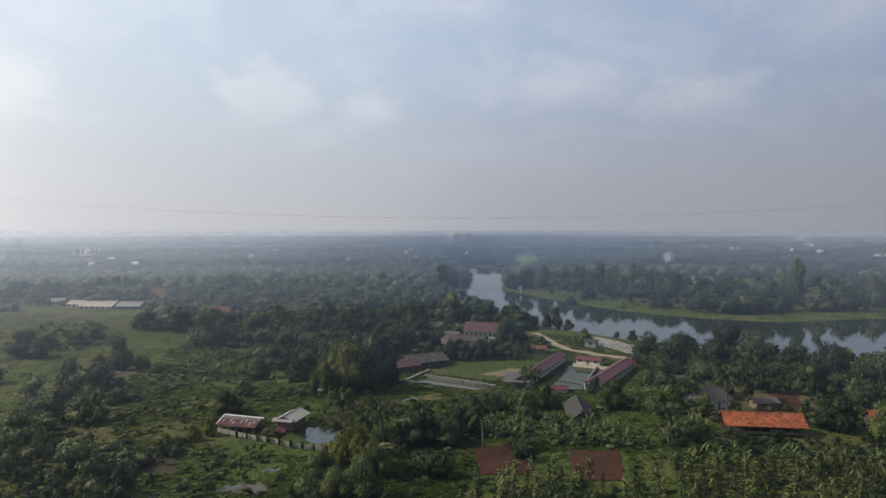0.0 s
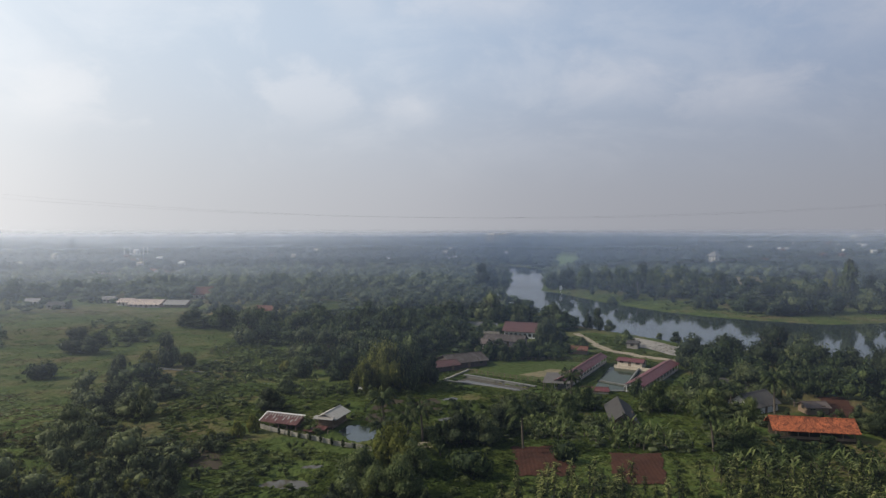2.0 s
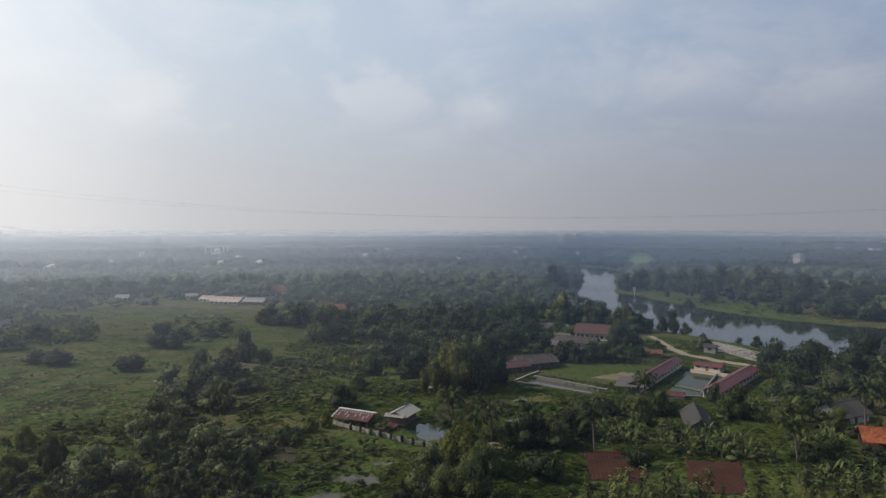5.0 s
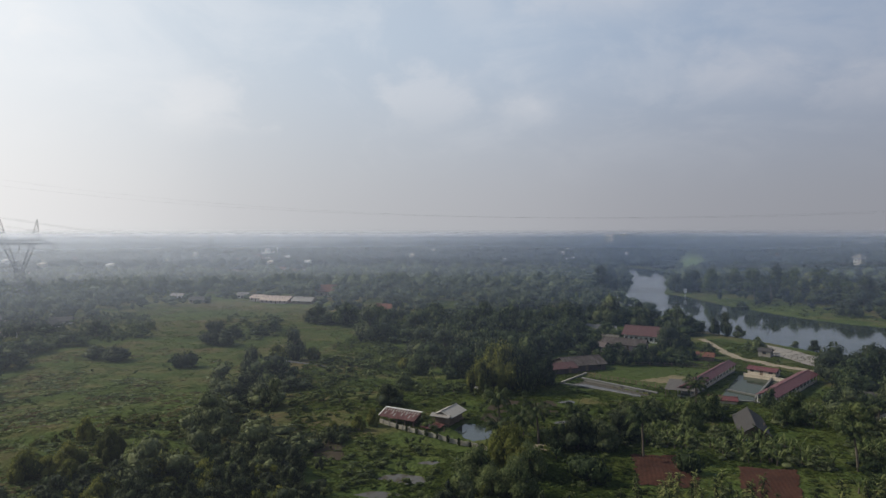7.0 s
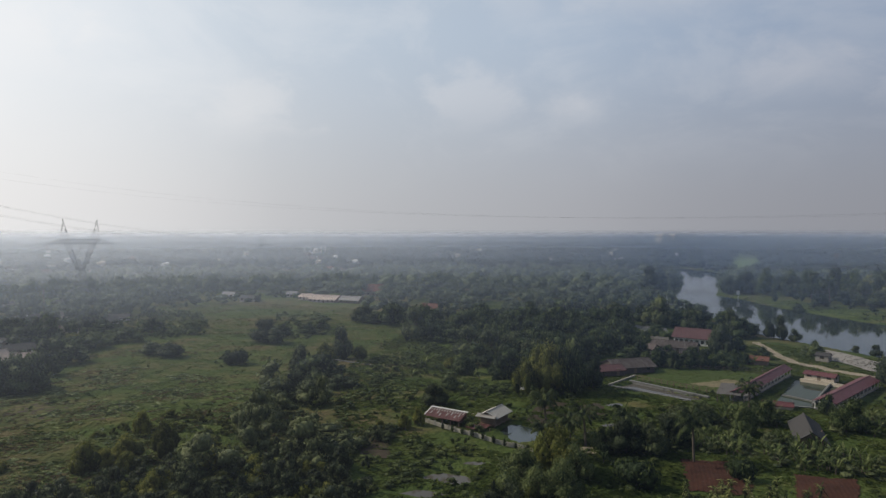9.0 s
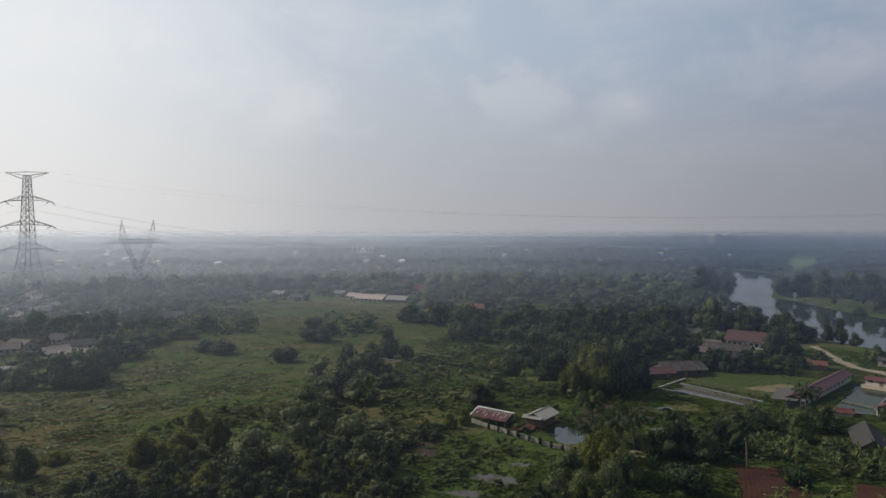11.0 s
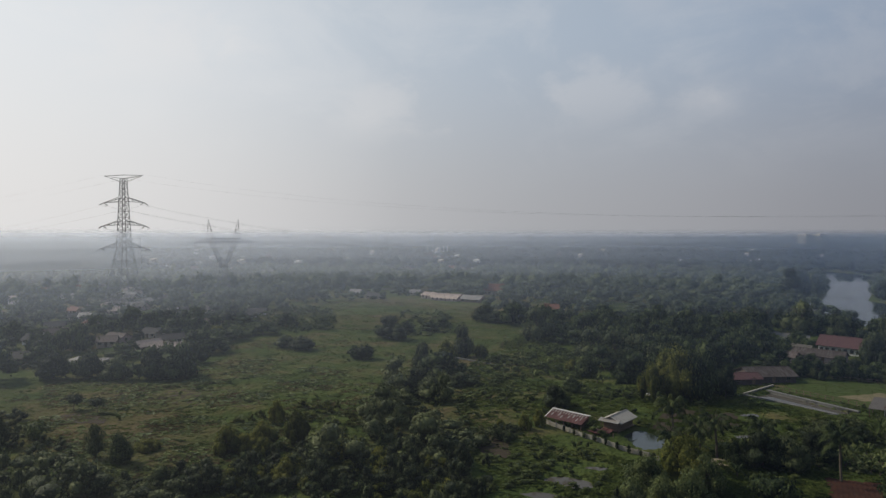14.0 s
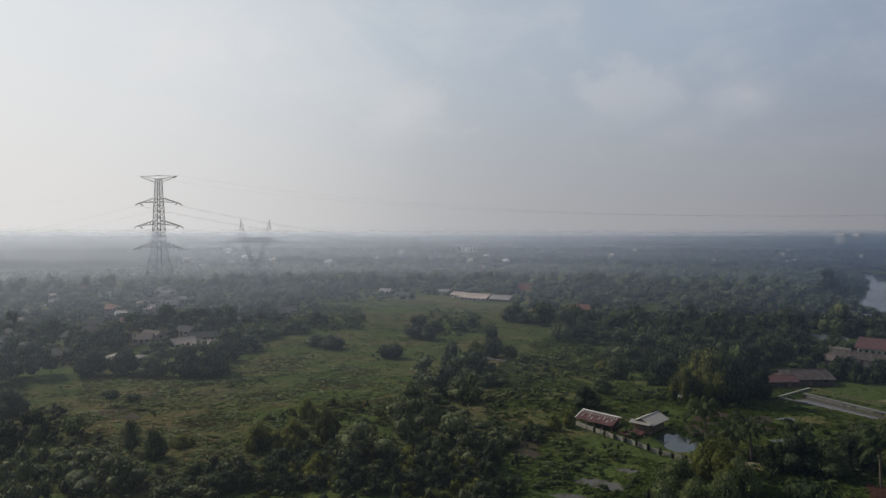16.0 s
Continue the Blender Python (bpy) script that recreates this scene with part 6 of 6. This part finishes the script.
post_ob = thing("river_sign", pose(55.5, 487.5, float(height(55.5, 487.5)), 0, 0, 5), "small white sign on a post at the river's edge", "sign")
part("post", Solid().rod((0, 0, -1.0), (0, 0, 3.0), 0.12, 0.1, 8), "white", post_ob)
part("board", Solid().box(-1.0, -0.06, 2.2, 1.0, 0.06, 5.0), "white", post_ob)


tarp = thing("tarpaulin", pose(-33, 179.5, float(height(-33, 179.5)), 0, 0, 20), "small white tarpaulin spread over sticks in the scrub", "tarpaulin")
part("sheet", Solid().slab((-0.9, -0.6, 0.5), (0.9, -0.6, 0.5), (0.9, 0, 1.0), (-0.9, 0, 1.0), 0.02).slab((-0.9, 0, 1.0), (0.9, 0, 1.0), (0.9, 0.6, 0.5), (-0.9, 0.6, 0.5), 0.02), "white", tarp)
for u in (-0.85, 0.85):
    part("stick", Solid().rod((u, 0, -0.2), (u, 0, 0.98), 0.03), "timber", tarp)
tank = thing("water_tank", pose(88.5, 152.5, float(height(88.5, 152.5))), "blue plastic water tank on a low stand behind the pavilion", "tank")
part("stand", Solid().box(-0.6, -0.6, -0.2, 0.6, 0.6, 1.6), "concrete", tank)
part("drum", Solid().rod((0, 0, 1.6), (0, 0, 3.0), 0.6, 0.6, 14), "blue", tank)
part("lid", Solid().rod((0, 0, 3.0), (0, 0, 3.15), 0.45, 0.25, 14), "blue", tank)


# ---------------------------------------------------------------- power line
def lattice(s, a, b, levels, r, brace):
    """Four legs between two squares (half width, z), crossed on each face."""
    (wa, za), (wb, zb) = a, b
    corner = [(-1, -1), (1, -1), (1, 1), (-1, 1)]
    for cx, cy in corner:
        s.rod((cx * wa, cy * wa, za), (cx * wb, cy * wb, zb), r, r, 4)
    for i in range(levels):
        t0, t1 = i / levels, (i + 1) / levels
        w0, w1, z0, z1 = wa + (wb - wa) * t0, wa + (wb - wa) * t1, za + (zb - za) * t0, za + (zb - za) * t1
        for (ax, ay), (bx, by) in zip(corner, corner[1:] + corner[:1]):
            s.rod((ax * w0, ay * w0, z0), (bx * w1, by * w1, z1), brace, brace, 4)
            s.rod((bx * w0, by * w0, z0), (ax * w1, ay * w1, z1), brace, brace, 4)
            s.rod((ax * w1, ay * w1, z1), (bx * w1, by * w1, z1), brace, brace, 4)
    return s


def arm(side, z, reach, w, drop):
    """A tapering lattice cross-arm; side -1 or 1."""
    s = Solid()
    tip = (side * reach, 0, z - drop)
    for y_ in (-w, w):
        s.rod((side * w, y_, z + 1.9), tip, 0.13, 0.1, 4)
        s.rod((side * w, y_, z - 0.3), tip, 0.13, 0.1, 4)
        for j in range(1, 4):
            t = j / 4
            lo = (side * (w + (reach - w) * t), y_ * (1 - t), z - 0.3 + (-drop + 0.3) * t)
            hi = (side * (w + (reach - w) * (t - 0.2)), y_ * (1.2 - t), z + 1.9 + (-drop - 1.9) * (t - 0.2))
            s.rod(lo, hi, 0.07, 0.07, 4)
    return s


PYLON, PYLON_TURN = (-316.0, 245.5), -8.0
ARMS = [(59.0, 11.6, 0.9), (46.8, 12.2, 1.0), (35.0, 13.2, 1.2)]


def pylon():
    ob = thing("pylon", pose(*PYLON, 0, 0, 0, PYLON_TURN + 28), "tall steel lattice pylon with three pairs of arms", "pylon")
    body = lattice(Solid(), (8.0, -1.0), (2.7, 34.0), 5, 0.2, 0.1)
    lattice(body, (2.7, 34.0), (1.7, 60.0), 8, 0.17, 0.09)
    lattice(body, (1.7, 60.0), (1.2, 71.0), 4, 0.15, 0.08)
    part("lattice_mast", body, "steel", ob)
    for side in (-1, 1):
        s = Solid()
        for y_ in (-1.2, 1.2):
            s.rod((side * 1.2, y_, 71.0), (side * 11.0, 0, 72.4), 0.11, 0.08, 4)
            s.rod((side * 1.2, y_, 69.0), (side * 11.0, 0, 72.4), 0.09, 0.07, 4)
            s.rod((0, y_, 72.8), (side * 11.0, 0, 72.4), 0.09, 0.07, 4)
        part("earth_wire_arm", s, "steel", ob)
        for z, reach, drop in ARMS:
            a_ = part("cross_arm", arm(side, z, reach, 2.0 if z > 40 else 2.7, drop), "steel", ob)
            for k_ in (-1, 1):
                part("insulator", Solid().rod((side * reach, 0.1 * k_, z - drop), (side * reach, 3.4 * k_, z - drop - 1.2), 0.22, 0.22, 6), "insulator", a_)
    return ob


def cat_pylon():
    ob = thing("cat_head_pylon", pose(-332.0, 332.7, 0, 0, 0, 45), "steel lattice pylon with two horns and one wide beam", "pylon")
    part("lattice_mast", lattice(Solid(), (5.0, -1.0), (2.2, 20.5), 5, 0.22, 0.12), "steel", ob)
    for side in (-1, 1):
        s = Solid()
        for y_ in (-1.2, 1.2):
            s.rod((side * 0.8, y_, 20.5), (side * 5.4, y_, 36.2), 0.2, 0.2, 4)
            s.rod((side * 2.2, y_, 20.5), (side * 8.4, y_, 36.2), 0.2, 0.2, 4)
            for j in range(8):
                t0, t1 = j / 8, (j + 1) / 8
                a_, b_ = (0.8, 4.6), (2.2, 6.2)
                if j % 2:
                    a_, b_ = b_, a_
                s.rod((side * (a_[0] + a_[1] * t0), y_, 20.5 + 15.7 * t0), (side * (b_[0] + b_[1] * t1), y_, 20.5 + 15.7 * t1), 0.12, 0.12, 4)
        part("window_leg", s, "steel", ob)
        h = Solid()
        for y_ in (-1.1, 1.1):
            h.rod((side * 6.0, y_, 38.4), (side * 9.3, 0, 50.8), 0.17, 0.12, 4)
            h.rod((side * 10.4, y_, 38.4), (side * 9.3, 0, 50.8), 0.17, 0.12, 4)
            for j in range(5):
                t0, t1 = j / 5, (j + 1) / 5
                inner, outer = (6.0, 3.3), (10.4, -1.1)
                if j % 2:
                    inner, outer = outer, inner
                h.rod((side * (inner[0] + inner[1] * t0), y_ * (1 - t0), 38.4 + 12.4 * t0), (side * (outer[0] + outer[1] * t1), y_ * (1 - t1), 38.4 + 12.4 * t1), 0.1, 0.1, 4)
        part("horn", h, "steel", ob)
    b = Solid()
    for y_ in (-1.2, 1.2):
        for z in (36.2, 38.4):
            b.rod((-11, y_, z), (11, y_, z), 0.22, 0.22, 4)
        for j in range(16):
            u = -11 + 1.375 * j
            b.rod((u, y_, 36.2 + 2.2 * (j % 2)), (u + 1.375, y_, 38.4 - 2.2 * (j % 2)), 0.14, 0.14, 4)
        for side in (-1, 1):
            b.rod((side * 11, y_, 38.4), (side * 18.0, 0, 35.8), 0.2, 0.14, 4)
            b.rod((side * 11, y_, 36.2), (side * 18.0, 0, 35.8), 0.2, 0.14, 4)
            b.rod((side * 14, y_ * 0.6, 36.1), (side * 12.6, y_ * 0.8, 37.8), 0.12, 0.12, 4)
    part("beam", b, "steel", ob)
    for u in (-17.4, 0, 17.4):
        part("insulator", Solid().rod((u, 0, 36.0), (u, 0, 32.0), 0.2, 0.2, 6), "insulator", ob)


pylon()
cat_pylon()


def hung(a, b, sag, r=0.024, n=44):
    """One thin sagging tube from a to b."""
    across = Vector((b[1] - a[1], a[0] - b[0], 0)).normalized() * r
    ring = (across, Vector((0, 0, r)), -across, Vector((0, 0, -r)))
    pts = [Vector(a).lerp(Vector(b), t) - Vector((0, 0, 4 * sag * t * (1 - t))) for t in (i / n for i in range(n + 1))]
    s = Solid()
    return s.add([p + q for p in pts for q in ring], [(4 * i + j, 4 * i + (j + 1) % 4, 4 * i + 4 + (j + 1) % 4, 4 * i + 4 + j) for i in range(n) for j in range(4)])


line_ob = thing("power_line", pose(0, 0, 0), "high-voltage cables that sag from the pylon across the valley", "power line")
turn = Matrix.Rotation(radians(PYLON_TURN + 28), 2)
for (z, reach, drop), z_right, sag in zip(ARMS, (60.0, 52.0, 44.0), (28.0, 26.0, 21.0)):
    for side in (-1, 1):
        ax, ay = Vector(PYLON) + turn @ Vector((side * reach, 0))
        for k_ in (0.0, 0.5):
            part("cable", hung((ax, ay, z - drop - 1.2 - k_), (330, 250 + side * 9, z_right - k_), sag), "cable", line_ob)
        part("cable", hung((ax, ay, z - drop - 1.2), (-900, 215 + side * 9, z - 4), 24.0), "cable", line_ob)
for side in (-1, 1):
    ax, ay = Vector(PYLON) + turn @ Vector((side * 11.0, 0))
    part("earth_wire", hung((ax, ay, 73.0), (330, 250 + side * 8, 72.0), 25.0, 0.012), "cable", line_ob)
    part("earth_wire", hung((ax, ay, 73.0), (-900, 215 + side * 8, 70.0), 20.0, 0.012), "cable", line_ob)


def mast(x, y, tall, w):
    ob = thing("radio_mast", pose(x, y, 0), "thin steel lattice radio mast", "mast", "radio masts")
    part("lattice_mast", lattice(Solid(), (w, 0), (w * 0.35, tall), 8, 0.14, 0.08), "steel", ob)
    part("antenna", Solid().rod((0, 0, tall), (0, 0, tall + 4), 0.15, 0.08).box(-1.2, -0.4, tall - 4, -0.6, 0.4, tall - 1).box(0.6, -0.4, tall - 4, 1.2, 0.4, tall - 1), "steel", ob)


mast(-475, 764, 36, 2.4)
mast(-430, 1190, 40, 2.4)
pole_ob = thing("utility_pole", pose(-295, 272, 0), "tall dark utility pole among the village trees", "utility pole")
part("pole_shaft", Solid().rod((0, 0, -0.5), (0, 0, 14), 0.28, 0.18, 8), "timber", pole_ob)
part("cross_bar", Solid().box(-1.1, -0.06, 12.8, 1.1, 0.06, 13.0), "timber", pole_ob)

# ---- specks of the far town: pale blocks and roofs that stand out of the woods near the horizon
for wall_mat, n_ in (("white", 46), ("cream", 60), ("brown_tile", 46)):
    s = Solid()
    for i in range(n_):
        far_d = 750 * math.exp(rng.uniform(0, 1.5))
        a_ = radians(rng.choice([rng.uniform(-34, 62), rng.normal(8, 8), rng.normal(40, 12), rng.normal(-27, 5)]))
        if far_d < 1100 and a_ < radians(12):
            continue
        grow = far_d / 1500
        w_, up_h = rng.uniform(1.2, 3.2) * (0.5 + grow), rng.uniform(8.0, 10.5) + 1.5 * grow
        cx_, cy_ = -far_d * math.sin(a_), far_d * math.cos(a_)
        s.box(cx_ - w_, cy_ - 4, -1, cx_ + w_, cy_ + 4, up_h)
        s.slab((cx_ - w_ - 0.5, cy_ - 4.6, up_h), (cx_ + w_ + 0.5, cy_ - 4.6, up_h), (cx_ + w_ + 0.5, cy_ + 4, up_h + 1.4), (cx_ - w_ - 0.5, cy_ + 4, up_h + 1.4), 0.2)
    tagged(new("far_town", s.mesh("far_town", MAT[wall_mat])), "countless far buildings of the hazy town", "buildings", kind="stuff")

# ---------------------------------------------------------------- the hazy rim of the plain
def ridge(distance, top, rough, low, high):
    """A plain far band of woods with an uneven upper edge; haze is put into its colour, lighter towards the top."""
    m = bpy.data.materials.new("hazy_distance")
    m.use_nodes = True
    k_ = Nodes(m.node_tree)
    where = k_.put("ShaderNodeNewGeometry", 0)
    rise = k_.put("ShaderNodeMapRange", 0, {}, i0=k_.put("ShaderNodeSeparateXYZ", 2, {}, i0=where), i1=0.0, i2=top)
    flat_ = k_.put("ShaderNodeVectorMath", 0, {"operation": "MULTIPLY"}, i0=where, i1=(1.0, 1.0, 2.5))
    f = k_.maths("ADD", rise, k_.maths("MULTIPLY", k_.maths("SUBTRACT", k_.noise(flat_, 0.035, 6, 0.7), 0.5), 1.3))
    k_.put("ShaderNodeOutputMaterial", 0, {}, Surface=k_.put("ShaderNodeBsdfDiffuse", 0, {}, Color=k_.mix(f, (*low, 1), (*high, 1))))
    n = 900
    ang = [radians(-85 + 140 * i / n) for i in range(n + 1)]
    h = [top + rough * (0.35 * math.sin(7 * t + distance) + 0.3 * math.sin(23 * t + 1) + 0.4 * math.sin(61 * t + distance) + 0.5 * math.sin(171 * t) + rng.normal(0, 0.8)) for t in ang]
    s = Solid()
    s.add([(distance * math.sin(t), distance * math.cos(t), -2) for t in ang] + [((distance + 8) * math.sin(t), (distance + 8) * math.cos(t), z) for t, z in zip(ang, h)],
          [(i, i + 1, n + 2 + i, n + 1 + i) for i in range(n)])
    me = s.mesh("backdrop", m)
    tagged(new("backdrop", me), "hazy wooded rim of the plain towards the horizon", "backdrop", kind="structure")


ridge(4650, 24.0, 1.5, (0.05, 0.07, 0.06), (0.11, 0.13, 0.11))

# ---------------------------------------------------------------- morning haze, imitated by tinted see-through sheets, one behind the other
def painted_haze_veil(near, far, thickness, tint, left=80.0, right=50.0, segs=26):
    """A see-through sheet that imitates haze, near metres from the middle of the plain; it thins out towards the
    ground, so that what lies between it and the next veil fades little by little, and above the tree tops; it is made
    denser sunward and in a band ahead to lighten them."""
    m, n = surface("morning_mist", 1.0)
    n.shader.inputs["Specular IOR Level"].default_value = 0.0
    x_, z_ = n.put("ShaderNodeSeparateXYZ", 0, {}, i0=n.at), n.put("ShaderNodeSeparateXYZ", 2, {}, i0=n.at)
    # the tint turns paler sunward: scattered sunlight put into the colour
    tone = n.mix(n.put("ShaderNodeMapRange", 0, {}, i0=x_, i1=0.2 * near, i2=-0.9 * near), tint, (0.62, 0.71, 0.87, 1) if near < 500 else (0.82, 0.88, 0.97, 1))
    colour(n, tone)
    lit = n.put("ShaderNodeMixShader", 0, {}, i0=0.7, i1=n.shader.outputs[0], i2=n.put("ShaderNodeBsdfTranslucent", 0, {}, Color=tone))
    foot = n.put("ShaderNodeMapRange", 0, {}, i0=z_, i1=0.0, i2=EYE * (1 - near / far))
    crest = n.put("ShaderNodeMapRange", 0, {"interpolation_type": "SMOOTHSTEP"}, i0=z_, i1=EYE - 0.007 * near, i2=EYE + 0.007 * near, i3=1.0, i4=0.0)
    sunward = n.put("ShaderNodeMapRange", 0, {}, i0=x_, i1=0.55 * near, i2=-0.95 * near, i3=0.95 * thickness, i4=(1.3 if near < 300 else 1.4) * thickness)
    # extra density in a band ahead, added to lighten that direction
    centre_boost = n.put("ShaderNodeMapRange", 0, {"interpolation_type": "SMOOTHSTEP"}, i0=n.maths("ABSOLUTE", n.maths("SUBTRACT", x_, 0.1 * near)), i1=0.28 * near, i2=0.0, i3=1.0, i4=1.35)
    dense = n.maths("MULTIPLY", n.maths("MULTIPLY", n.maths("MULTIPLY", foot, crest), sunward), centre_boost)
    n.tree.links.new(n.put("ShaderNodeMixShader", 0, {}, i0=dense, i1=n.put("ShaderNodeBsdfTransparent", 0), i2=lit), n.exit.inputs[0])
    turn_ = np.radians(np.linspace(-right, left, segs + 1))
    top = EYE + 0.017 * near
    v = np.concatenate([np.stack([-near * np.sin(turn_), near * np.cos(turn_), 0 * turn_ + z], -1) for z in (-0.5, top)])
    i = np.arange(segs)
    tagged(new("haze", quads_mesh("haze", v, np.stack([i, i + 1, i + segs + 2, i + segs + 1], -1), m)), "tinted see-through sheet that imitates morning haze over the plain", "haze", kind="stuff")


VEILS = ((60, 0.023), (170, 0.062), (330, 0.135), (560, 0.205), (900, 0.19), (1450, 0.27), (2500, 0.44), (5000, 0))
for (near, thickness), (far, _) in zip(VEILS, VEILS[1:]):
    # farther sheets get a paler tint, for the look of deeper haze
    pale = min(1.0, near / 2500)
    painted_haze_veil(near, far, thickness, (0.57 + 0.22 * pale, 0.68 + 0.14 * pale, 0.88 + 0.02 * pale, 1))
